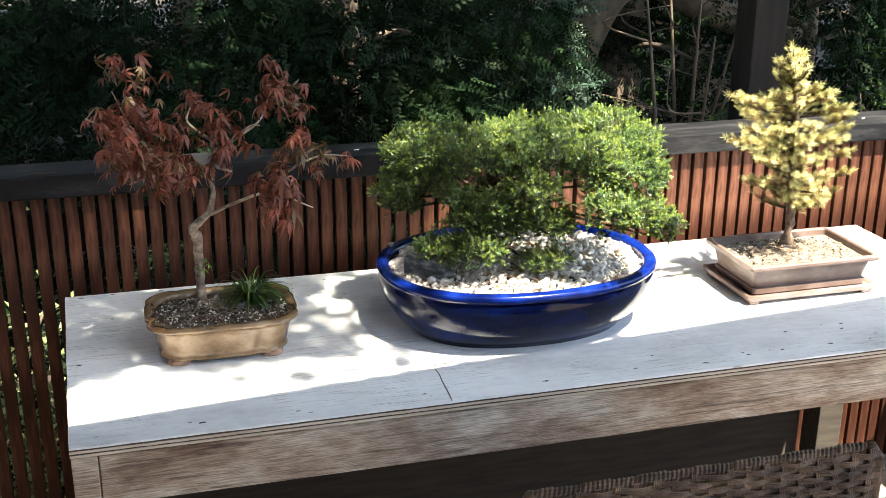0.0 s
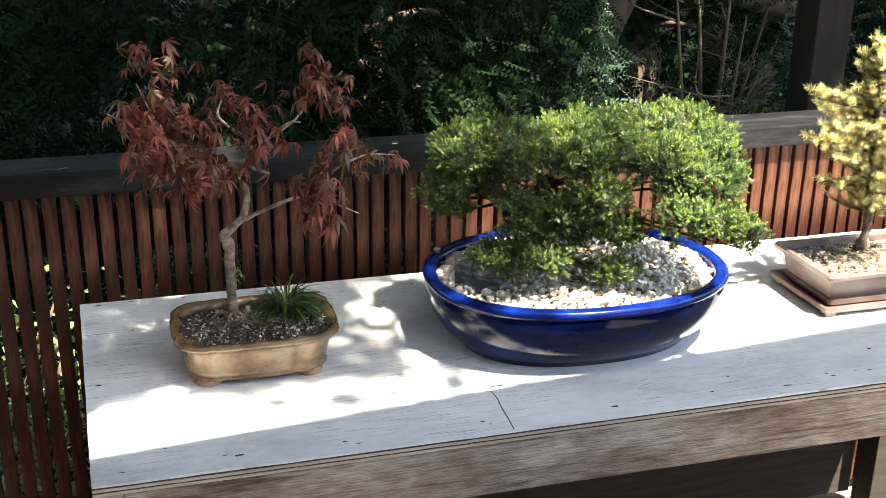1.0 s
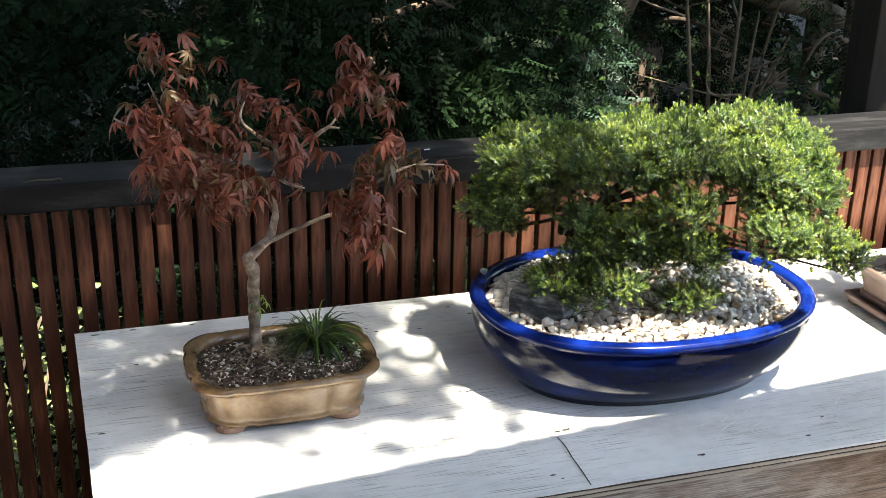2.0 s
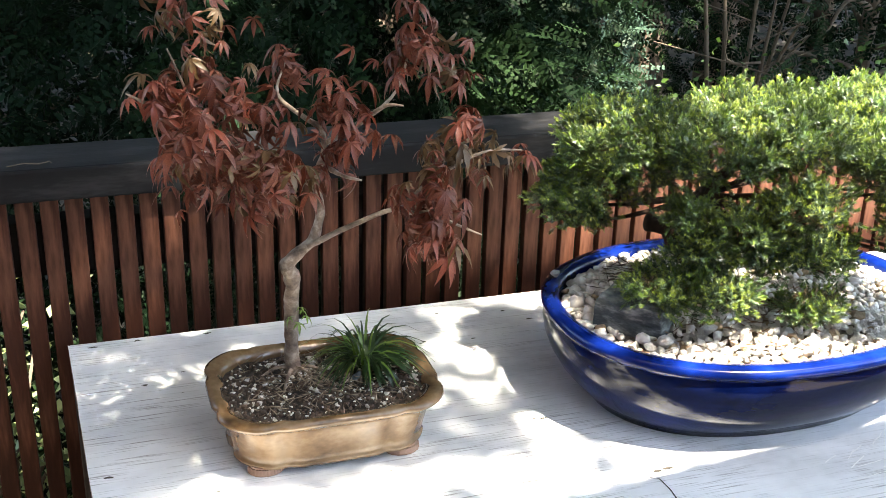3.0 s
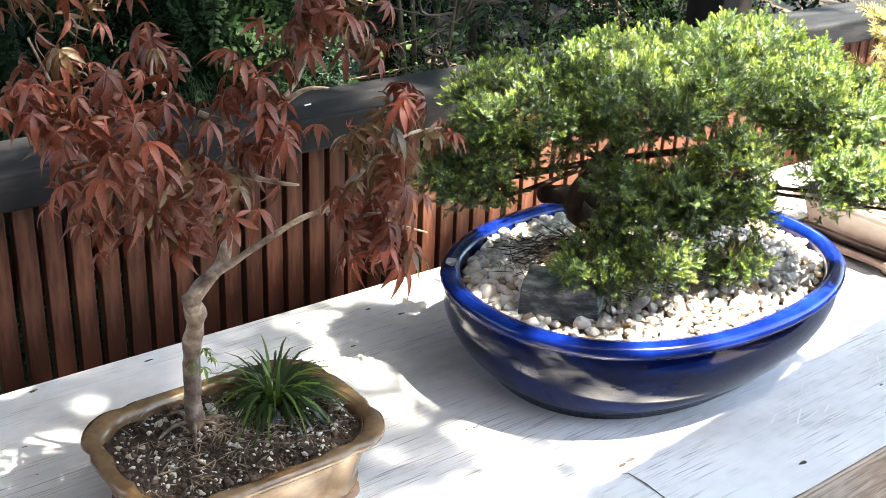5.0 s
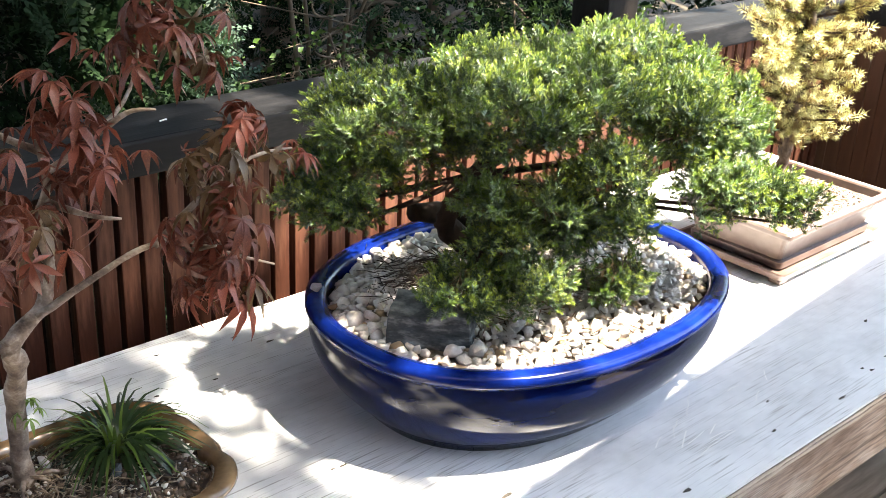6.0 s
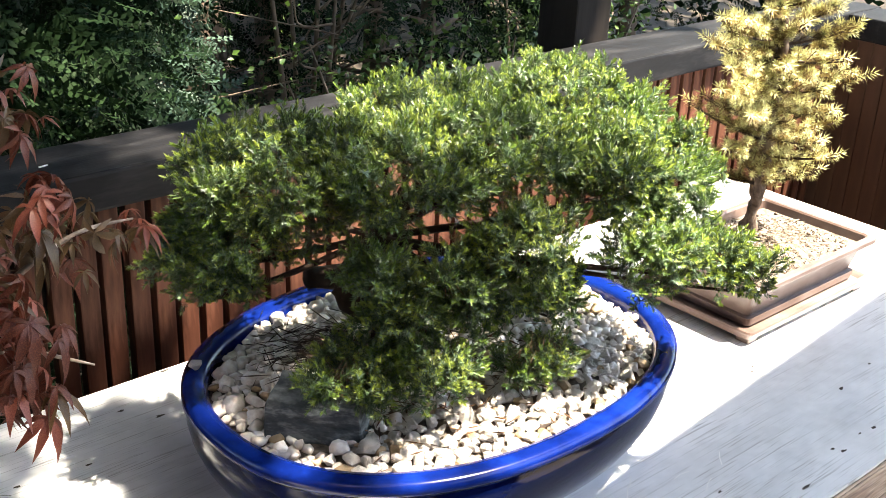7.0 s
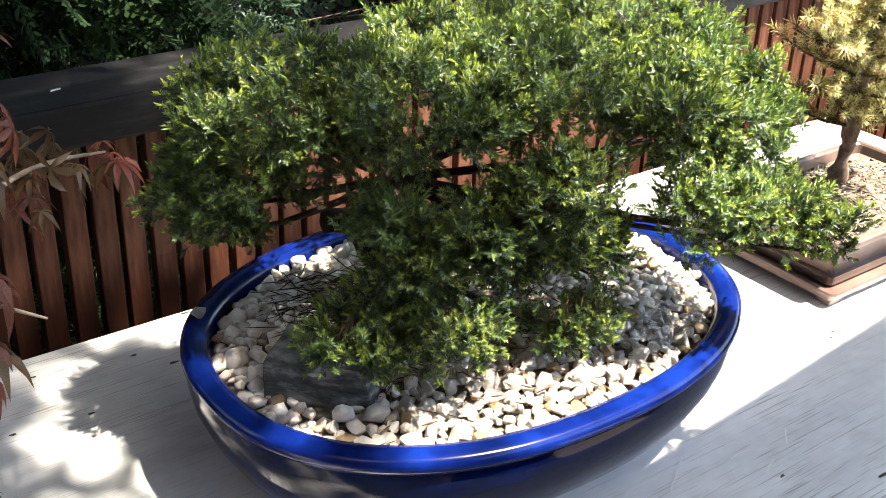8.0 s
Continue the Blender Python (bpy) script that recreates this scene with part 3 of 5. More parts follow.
# foliage: each pad's skin is set with tufts of a few shoots that lean out and up, with gaps between
for c, r, dens in PADS:
    area = r[0] * r[1] + r[1] * r[2] + r[2] * r[0]
    ms = [[], []]
    for _ in range(int(15500 * dens * area)):
        p, n = on_pad(c, r)
        if (n.z < -0.3 and random.random() < 0.5) or noise.noise(p * 38.0) < -0.30:
            continue
        p -= n * random.choice((0.0, 0.004, 0.010, 0.018))
        lean = (n * 0.7 + Vector((random.gauss(0, 0.45), random.gauss(0, 0.45), 0.55 + random.gauss(0, 0.3)))).normalized()
        bright = noise.noise(p * 24.0 + Vector((5, 0, 0))) + random.gauss(0, 0.25) > -0.02
        for _ in range(8):
            off = Vector((random.gauss(0, 1), random.gauss(0, 1), random.gauss(0, 1))) * 0.0052
            ms[1 if bright else 0].append(aim(p + off - lean * 0.008 - juniper.location, lean + off * 85 + Vector((random.gauss(0, 0.2), random.gauss(0, 0.2), 0)), random.uniform(0.65, 1.15)))
    for variant, mats2 in ((0, [JUN, JUN_MID, JUN_PALE]), (1, [JUN, JUN_TIP, JUN_PALE])):
        v, f, m = juniper_shoot(11 + variant)
        bulk("foliage", v, f, m, ms[variant], mats2, juniper, kind="stuff")
# brown inner twigs
v, f = [], []
spindle(0.035, 0.0008, 0, 0, (0, 0, 0), v, f)
ms = []
for c, r, dens in PADS:
    for _ in range(int(160 * dens)):
        p, w = on_pad(c, r, -0.2)
        ms.append(aim(p - w * random.uniform(0.030, 0.050) - juniper.location, w + Vector((random.gauss(0, 0.5), random.gauss(0, 0.5), 0)), random.uniform(0.4, 0.85)))
bulk("inner_growth", v, f, [0] * len(f), ms, [JUN_DRY], juniper, kind="stuff")
# dead needle litter behind the rock
ms = []
for _ in range(520):
    p = Vector((random.gauss(0.768, 0.026), random.gauss(2.125, 0.022), random.uniform(0.853, 0.882)))
    ms.append(aim(p - juniper.location, (random.gauss(-0.6, 0.6), random.gauss(0, 0.6), random.gauss(0.0, 0.16)), random.uniform(0.4, 1.0)))
bulk("litter", v, f, [0] * len(f), ms, [BARK_DARK], juniper, kind="stuff")


# ---------------------------------------------------------------- ochre pot with red maple
MC = Vector((0.318, 2.088, 0))
maple = thing("maple_bonsai", (MC.x, MC.y, TOP), "red-leaved maple bonsai in an ochre glazed pot", "bonsai", "bonsai on the bench")


def mokko(a, b, z, r=0.058, dent=0.0040):
    """A rounded rectangle with a soft dent at either end of each corner's arc."""
    out = []
    for q in range(4):
        sx, sy = ((1, 1), (-1, 1), (-1, -1), (1, -1))[q]
        pts = []
        for d in (0.020, 0.013, 0.008, 0.004):
            pts.append((a - dent * math.exp(-(d / 0.008) ** 2), b - r - d))
        for k in range(17):
            t = radians(90 * k / 16)
            rr = r - dent * (math.exp(-(t / 0.20) ** 2) + math.exp(-((t - math.pi / 2) / 0.20) ** 2))
            pts.append((a - r + rr * math.cos(t), b - r + rr * math.sin(t)))
        for d in (0.004, 0.008, 0.013, 0.020):
            pts.append((a - r - d, b - dent * math.exp(-(d / 0.008) ** 2)))
        if q in (1, 3):
            pts = pts[::-1]
        out += [(MC.x + sx * x, MC.y + sy * y, z) for x, y in pts]
    return out


mp = [(0.030, 0.742), (0.022, 0.7385), (0.0190, 0.7395), (0.0186, 0.7435), (0.0205, 0.7455), (0.0190, 0.754), (0.016, 0.77), (0.012, 0.788), (0.010, 0.794), (0.003, 0.797), (0.0, 0.801), (0.001, 0.8055),
      (0.005, 0.8075), (0.013, 0.8060), (0.0165, 0.8030), (0.0175, 0.796), (0.021, 0.77)]
under(maple, "pot", loft([mokko(0.134 - d, 0.099 - d, z) for d, z in mp]), GOLD, "ochre brown glazed pot with notched corners", smooth=True)
for sx in (-1, 1):
    for sy in (-1, 1):
        bm = bmesh.new()
        bmesh.ops.create_cone(bm, cap_ends=True, segments=16, radius1=0.0175, radius2=0.0165, depth=0.011, matrix=Matrix.Translation((MC.x + sx * 0.080, MC.y + sy * 0.060, 0.7357)) @ Matrix.Diagonal((1.25, 0.95, 1, 1)))
        bmesh.ops.bevel(bm, geom=bm.edges[:], offset=0.002, segments=2, affect="EDGES")
        under(maple, "foot", bm, TERRACOTTA, "unglazed clay foot", smooth=False)


def bed2(x, y):
    q = ((x - MC.x) / 0.12) ** 2 + ((y - MC.y) / 0.08) ** 2
    return 0.795 + 0.010 * max(0, 1 - q) + 0.003 * noise.noise(Vector((x * 60, y * 60, 2)))


rings = []
for fct in (1.0, 0.85, 0.65, 0.45, 0.25, 0.07):
    rings.append([(MC.x + (x - MC.x) * fct, MC.y + (y - MC.y) * fct, bed2(MC.x + (x - MC.x) * fct, MC.y + (y - MC.y) * fct)) for x, y, _ in mokko(0.117, 0.082, 0, 0.045, 0.001)])
under(maple, "soil", loft(rings, cap_start=False), SOIL, "dark soil with pale granules", smooth=True)


def chip_mesh(seed, flat=0.6, wide=0.6, count=11):
    rng = random.Random(seed)
    bm = bmesh.new()
    for _ in range(count):
        d = Vector((rng.gauss(0, 1), rng.gauss(0, 1), rng.gauss(0, 1))).normalized()
        bm.verts.new((d.x * rng.uniform(0.7, 1.0), d.y * rng.uniform(wide, wide + 0.25), d.z * flat * rng.uniform(0.8, 1.1)))
    hull = bmesh.ops.convex_hull(bm, input=bm.verts[:])
    bmesh.ops.delete(bm, geom=[g for g in hull["geom_interior"] if isinstance(g, bmesh.types.BMVert)], context="VERTS")
    bmesh.ops.triangulate(bm, faces=bm.faces)
    bmesh.ops.recalc_face_normals(bm, faces=bm.faces)
    return bm


def template(bm):
    bm.verts.ensure_lookup_table()
    v = [x.co.copy() for x in bm.verts]
    f = [tuple(l.index for l in x.verts) for x in bm.faces]
    bm.free()
    return v, f


def litter(owner, cx, cy, a, b, height, count, size, material, seed, name, e=3.0):
    v, f = template(chip_mesh(seed))
    ms = []
    while len(ms) < count:
        x, y = random.uniform(-1, 1), random.uniform(-1, 1)
        if abs(x) ** e + abs(y) ** e > 1:
            continue
        X, Y = cx + x * a, cy + y * b
        s = size * random.uniform(0.45, 1.1) * (2.0 if random.random() < 0.12 else 1.0)
        ms.append(Matrix.Translation(Vector((X, Y, height(X, Y) + s * 0.3)) - owner.location) @ Euler((random.uniform(-0.6, 0.6), random.uniform(-0.6, 0.6), random.uniform(0, 6.3))).to_matrix().to_4x4() @ Matrix.Scale(s, 4))
    return bulk(name, v, f, [0] * len(f), ms, [material], owner, kind="stuff")


litter(maple, MC.x, MC.y, 0.118, 0.079, bed2, 2600, 0.0027, CHIP, 3, "mulch")
litter(maple, MC.x, MC.y, 0.118, 0.079, bed2, 480, 0.0026, PERLITE, 4, "grit")
litter(maple, MC.x, MC.y, 0.116, 0.077, bed2, 90, 0.0046, PERLITE, 5, "perlite")
sv, sf = [], []
spindle(0.022, 0.0009, 0, 0, (0, 0, 0), sv, sf)


def straw_on(owner, cx, cy, a, b, height, count, material, lift=0.002):
    ms = []
    for _ in range(count):
        x, y = cx + random.gauss(0, 0.42) * a, cy + random.gauss(0, 0.42) * b
        if abs((x - cx) / a) > 0.97 or abs((y - cy) / b) > 0.97:
            continue
        ms.append(aim(Vector((x, y, height(x, y) + lift)) - owner.location, (random.gauss(0, 1), random.gauss(0, 1), random.gauss(0.05, 0.15)), random.uniform(0.4, 1.2)))
    return bulk("straw", sv, sf, [0] * len(sf), ms, [material], owner, kind="stuff")


straw_on(maple, MC.x, MC.y, 0.115, 0.078, bed2, 520, STRAW, 0.004)
bm = chip_mesh(9, 0.45)
bmesh.ops.transform(bm, matrix=pose(0.357, 2.075, 0.807, 4, -6, 20) @ Matrix.Scale(0.013, 4), verts=bm.verts)
under(maple, "stone", bm, SLATE, "smooth grey stone")

# trunk with its bends, the limbs and surface roots
m0 = maple.location
T = [(0.288, 2.115, 0.797), (0.287, 2.113, 0.835), (0.287, 2.11, 0.885), (0.286, 2.10, 0.915), (0.285, 2.094, 0.935), (0.279, 2.086, 0.955), (0.293, 2.085, 0.970), (0.310, 2.085, 0.986),
     (0.318, 2.085, 1.02), (0.312, 2.085, 1.05), (0.322, 2.085, 1.085), (0.320, 2.09, 1.12)]
trunk = limb("trunk", [Vector(p) - m0 for p in T], [0.0105, 0.0082, 0.0078, 0.0082, 0.0092, 0.0085, 0.0064, 0.0060, 0.0044, 0.0042, 0.0035, 0.0025], BARK, maple, 14, 0.38, "pale twisted maple trunk")
MAPLE_LIMBS = [[(0.300, 2.078, 0.978), (0.345, 2.078, 0.996), (0.397, 2.080, 1.012), (0.425, 2.055, 1.020), (0.455, 2.025, 1.010), (0.478, 2.005, 1.003)],
         [(0.318, 2.085, 1.04), (0.29, 2.085, 1.06), (0.25, 2.09, 1.085), (0.20, 2.10, 1.12), (0.165, 2.10, 1.20)],
         [(0.320, 2.085, 1.07), (0.325, 2.05, 1.073), (0.331, 2.018, 1.077), (0.345, 2.01, 1.075)],
         [(0.321, 2.09, 1.11), (0.30, 2.12, 1.12), (0.285, 2.15, 1.135), (0.30, 2.18, 1.16)],
         [(0.320, 2.09, 1.09), (0.36, 2.09, 1.11), (0.41, 2.11, 1.14), (0.43, 2.12, 1.20)],
         [(0.36, 2.09, 1.11), (0.385, 2.07, 1.135), (0.40, 2.05, 1.14)],
         [(0.405, 2.075, 1.014), (0.445, 2.06, 1.055), (0.50, 2.07, 1.075), (0.555, 2.088, 1.068)],
         [(0.25, 2.09, 1.085), (0.21, 2.07, 1.06), (0.18, 2.06, 1.05)],
         [(0.20, 2.10, 1.12), (0.15, 2.08, 1.145), (0.12, 2.065, 1.165)],
         [(0.41, 2.065, 1.016), (0.405, 2.02, 1.030), (0.41, 1.985, 1.045)],
         [(0.24, 2.09, 1.09), (0.20, 2.02, 1.11), (0.155, 1.955, 1.145)]]
for L in MAPLE_LIMBS:
    n = len(L)
    limb("branch", [Vector(p) - m0 for p in L], [0.0036 * (1 - 0.75 * i / (n - 1)) for i in range(n)], BARK, maple, 7, 0.3)
for k in range(6):
    a = k * 1.05 + random.uniform(-0.45, 0.45)
    p = Vector((0.288, 2.115, 0.808))
    q = p + Vector((math.cos(a), math.sin(a), 0)) * random.uniform(0.02, 0.045)
    limb("root", [p - m0, (p + q) / 2 + Vector((0, 0, 0.003)) - m0, Vector((q.x, q.y, bed2(q.x, q.y))) - m0], [0.003, 0.0022, 0.001], BARK, maple, 6, 0.3)


def maple_leaf(seed, lobes=7):
    """A drooping star leaf, 1 unit from stalk to middle tip; +y is the tip, +z the upper side."""
    rng = random.Random(seed)
    v, f = [], []
    for i in range(lobes):
        a = radians(-128 + 256 * i / (lobes - 1) + rng.uniform(-7, 7))
        L = (1.0 - 0.42 * abs(i / (lobes - 1) - 0.5) * 2) * rng.uniform(0.85, 1.1)
        droop = rng.uniform(0.35, 1.25)
        d, s = Vector((math.sin(a), math.cos(a), 0)), Vector((math.cos(a), -math.sin(a), 0))
        k = len(v)
        for t, w in ((0.0, 0.03), (0.3, 0.125), (0.56, 0.170), (0.82, 0.085)):
            c = d * (L * t) + Vector((0, 0, -droop * L * t * t))
            fold = w * 0.35
            v += [c - s * (w * L) + Vector((0, 0, fold)), c, c + s * (w * L) + Vector((0, 0, fold))]
        tip = d * (L * 0.98) + Vector((0, 0, -droop * L * 1.05))
        v += [tip, tip + s * 0.004, tip - s * 0.004]
        for j in range(4):
            b = k + j * 3
            f += [(b, b + 1, b + 4, b + 3), (b + 1, b + 2, b + 5, b + 4)]
    return v, f


LEAVES = []
for i in range(7):
    v, f = maple_leaf(50 + i, 7 if i % 3 else 5)
    for m in (MAPLE, MAPLE_TIP, MAPLE_GREEN):
        LEAVES.append(mesh_of("leaf", v, f, m, smooth=True))
# clumps: middle, spread, how many leaves, share of bright and olive ones
CLUMPS = [((0.178, 2.110, 1.240), (0.016, 0.016, 0.014), 8, 0.1, 0.4), ((0.213, 2.110, 1.210), (0.018, 0.018, 0.012), 6, 0.0, 0.5), ((0.191, 2.10, 1.175), (0.026, 0.026, 0.016), 13, 0.1, 0.15),
          ((0.147, 2.060, 1.162), (0.011, 0.016, 0.012), 8, 0.7, 0.0), ((0.179, 2.06, 1.140), (0.020, 0.026, 0.016), 14, 0.1, 0.1), ((0.218, 2.085, 1.145), (0.026, 0.026, 0.016), 16, 0.15, 0.05),
          ((0.178, 1.955, 1.150), (0.016, 0.018, 0.014), 8, 0.1, 0.1), ((0.173, 1.990, 1.115), (0.018, 0.022, 0.018), 14, 0.05, 0.15), ((0.218, 1.985, 1.100), (0.026, 0.022, 0.018), 18, 0.05, 0.15),
          ((0.246, 2.05, 1.095), (0.026, 0.030, 0.018), 20, 0.05, 0.1), ((0.264, 2.09, 1.135), (0.018, 0.022, 0.014), 8, 0.1, 0.0), ((0.198, 2.05, 1.095), (0.024, 0.026, 0.016), 14, 0.05, 0.15),
          ((0.241, 2.00, 1.072), (0.020, 0.020, 0.010), 10, 0.1, 0.2), ((0.275, 2.06, 1.070), (0.018, 0.022, 0.012), 9, 0.1, 0.1), ((0.302, 2.185, 1.158), (0.013, 0.013, 0.012), 8, 0.1, 0.05),
          ((0.335, 2.07, 1.150), (0.014, 0.016, 0.014), 11, 0.3, 0.0), ((0.335, 2.055, 1.118), (0.017, 0.017, 0.016), 13, 0.1, 0.0), ((0.318, 2.06, 1.078), (0.016, 0.016, 0.012), 7, 0.05, 0.1),
          ((0.430, 2.130, 1.232), (0.011, 0.011, 0.010), 5, 0.2, 0.0), ((0.440, 2.115, 1.188), (0.018, 0.017, 0.014), 14, 0.15, 0.2), ((0.420, 2.130, 1.170), (0.016, 0.016, 0.012), 9, 0.1, 0.1),
          ((0.466, 2.10, 1.170), (0.013, 0.016, 0.012), 9, 0.1, 0.3), ((0.465, 2.030, 1.130), (0.009, 0.010, 0.012), 7, 0.4, 0.0), ((0.450, 2.05, 1.092), (0.022, 0.018, 0.014), 11, 0.0, 0.8),
          ((0.500, 2.07, 1.080), (0.018, 0.016, 0.012), 9, 0.0, 0.8), ((0.555, 2.088, 1.066), (0.009, 0.009, 0.007), 5, 0.6, 0.1), ((0.410, 1.990, 1.070), (0.016, 0.016, 0.014), 10, 0.05, 0.4),
          ((0.412, 2.005, 1.035), (0.018, 0.020, 0.014), 16, 0.35, 0.0), ((0.420, 2.000, 1.005), (0.014, 0.018, 0.012), 11, 0.3, 0.1)]
for c, s, n, bright, olive in CLUMPS:
    mid = Vector(c)
    for _ in range(int(n * 1.75)):
        o = Vector([random.gauss(0, 1) * k for k in s])
        u = random.random()
        pick = 1 if u < bright else 2 if u < bright + olive else 0
        me = LEAVES[random.randrange(7) * 3 + pick]
        out = math.atan2(-o.x, o.y) + random.gauss(0, 0.8)
        tilt = random.gauss(-40, 30)
        size = random.uniform(0.014, 0.026)
        put_mesh("leaf", me, maple, Matrix.Translation(mid + o - m0) @ Matrix.Rotation(out, 4, "Z") @ Matrix.Rotation(radians(tilt), 4, "X") @ Matrix.Scale(size, 4))
# the green sprout on the trunk
v, f = maple_leaf(91, 5)
sprout = mesh_of("sprout_leaf", v, f, GRASS_TIP, smooth=True)
for x, y, z, a in ((0.298, 2.105, 0.888, -70), (0.302, 2.10, 0.882, -110), (0.283, 2.10, 0.883, 60), (0.293, 2.098, 0.875, 180), (0.296, 2.10, 0.894, -30)):
    put_mesh("sprout_leaf", sprout, maple, Matrix.Translation(Vector((x, y, z)) - m0) @ Matrix.Rotation(radians(a), 4, "Z") @ Matrix.Rotation(radians(-15), 4, "X") @ Matrix.Scale(0.011, 4))


# grass tuft in the maple pot
def grass_tuft(owner, at, count, reach):
    groups = {0: ([], []), 1: ([], [])}
    for _ in range(count):
        g = 1 if random.random() < 0.22 else 0
        V, F = groups[g]
        a = random.uniform(0, 2 * math.pi)
        d = Vector((math.cos(a), math.sin(a), 0))
        s = Vector((-d.y, d.x, 0))
        L = reach * random.uniform(0.55, 1.1)
        lean = random.uniform(0.45, 1.75) if g == 0 else random.uniform(0.1, 0.9)
        base = Vector(at) + d * random.uniform(0, 0.020)
        k = len(V)
        n = 6
        for i in range(n + 1):
            t = i / n
            ang = lean * 0.35 + lean * 1.9 * t * t
            p = base + d * (L * t * math.sin(ang)) + Vector((0, 0, L * t * math.cos(ang) * (1 - 0.15 * t)))
            p.z = max(p.z, 0.806)
            w = 0.0017 * (1 - t ** 2.5) + 0.0001
            V += [p - s * w - owner.location, p + s * w - owner.location + Vector((0, 0, 0.0004))]
        F += [(k + 2 * i, k + 2 * i + 1, k + 2 * i + 3, k + 2 * i + 2) for i in range(n)]
    v0, f0 = groups[0]
    v1, f1 = groups[1]
    F = f0 + [tuple(i + len(v0) for i in q) for q in f1]
    me = mesh_of("grass_tuft", v0 + v1, F, [GRASS, GRASS_TIP], [0] * len(f0) + [1] * len(f1), smooth=True)
    return put_mesh("grass_tuft", me, owner, label="dark green tuft of fine-bladed grass", kind="stuff")


grass_tuft(maple, (0.374, 2.112, 0.80), 185, 0.078)


# ---------------------------------------------------------------- brown tray pot with dwarf spruce
SC = Vector((1.480, 2.098, 0))


def rounded(a, b, z, r=0.008, c=SC):
    out = []
    for sx, sy, a0 in ((1, 1, 0), (-1, 1, 90), (-1, -1, 180), (1, -1, 270)):
        for k in range(5):
            t = radians(a0 + 90 * k / 4)
            out.append((c.x + sx * (a - r) + r * math.cos(t), c.y + sy * (b - r) + r * math.sin(t), z))
    return out


tray = thing("drip_tray", (SC.x, SC.y, TOP), "brown plastic drip tray under the spruce pot", "tray")
tp = [(0.014, 0.737), (0.008, 0.7365), (0.004, 0.739), (0.0, 0.748), (0.001, 0.7505), (0.006, 0.751), (0.009, 0.748), (0.012, 0.744)]
under(tray, "dish", loft([rounded(0.148 - d, 0.098 - d, z) for d, z in tp]), BROWN_POT)
for sx in (-1, 1):
    for sy in (-1, 1):
        under(tray, "foot", box_bm(SC.x + sx * 0.128 - 0.011, SC.x + sx * 0.128 + 0.011, SC.y + sy * 0.08 - 0.010, SC.y + sy * 0.08 + 0.010, TOP, 0.738, 0.002), BROWN_POT)
spruce = thing("spruce_bonsai", (SC.x, SC.y, 0.744), "golden dwarf spruce bonsai in a rectangular brown pot", "bonsai", "bonsai on the bench")
sp = [(0.028, 0.7445), (0.022, 0.745), (0.017, 0.7475), (0.016, 0.758), (0.021, 0.760), (0.015, 0.785), (0.012, 0.798), (0.0115, 0.8), (0.0, 0.801), (-0.001, 0.8035), (-0.001, 0.8085),
      (0.001, 0.811), (0.008, 0.8112), (0.010, 0.809), (0.012, 0.80), (0.018, 0.775)]
under(spruce, "pot", loft([rounded(0.145 - d, 0.096 - d, z) for d, z in sp]), BROWN_POT, "brown plastic rectangular pot with a flat rim")


def bed3(x, y):
    q = ((x - SC.x) / 0.135) ** 2 + ((y - SC.y) / 0.085) ** 2
    return 0.797 + 0.012 * max(0, 1 - q) + 0.003 * noise.noise(Vector((x * 50, y * 50, 5)))


rings = [[(SC.x + (x - SC.x) * f3, SC.y + (y - SC.y) * f3, bed3(SC.x + (x - SC.x) * f3, SC.y + (y - SC.y) * f3)) for x, y, _ in rounded(0.132, 0.083, 0)] for f3 in (1.0, 0.85, 0.65, 0.45, 0.25, 0.07)]
under(spruce, "soil", loft(rings, cap_start=False), DRY_SOIL, "dry pale soil with needle litter", smooth=True)
litter(spruce, SC.x, SC.y, 0.129, 0.080, bed3, 700, 0.0022, CHIP, 13, "mulch", 6)
litter(spruce, SC.x, SC.y, 0.129, 0.080, bed3, 500, 0.0020, PERLITE, 14, "grit", 6)
straw_on(spruce, SC.x, SC.y, 0.129, 0.080, bed3, 420, STRAW, 0.002)
s0 = spruce.location
ST = [(1.480, 2.120, 0.803), (1.482, 2.118, 0.84), (1.480, 2.112, 0.88), (1.472, 2.108, 0.95), (1.462, 2.10, 1.05), (1.450, 2.098, 1.13), (1.444, 2.097, 1.215)]
limb("trunk", [Vector(p) - s0 for p in ST], [0.0125, 0.0090, 0.0100, 0.0095, 0.007, 0.004, 0.002], SPRUCE_BARK, spruce, 14, 0.9, "rough brown spruce trunk")


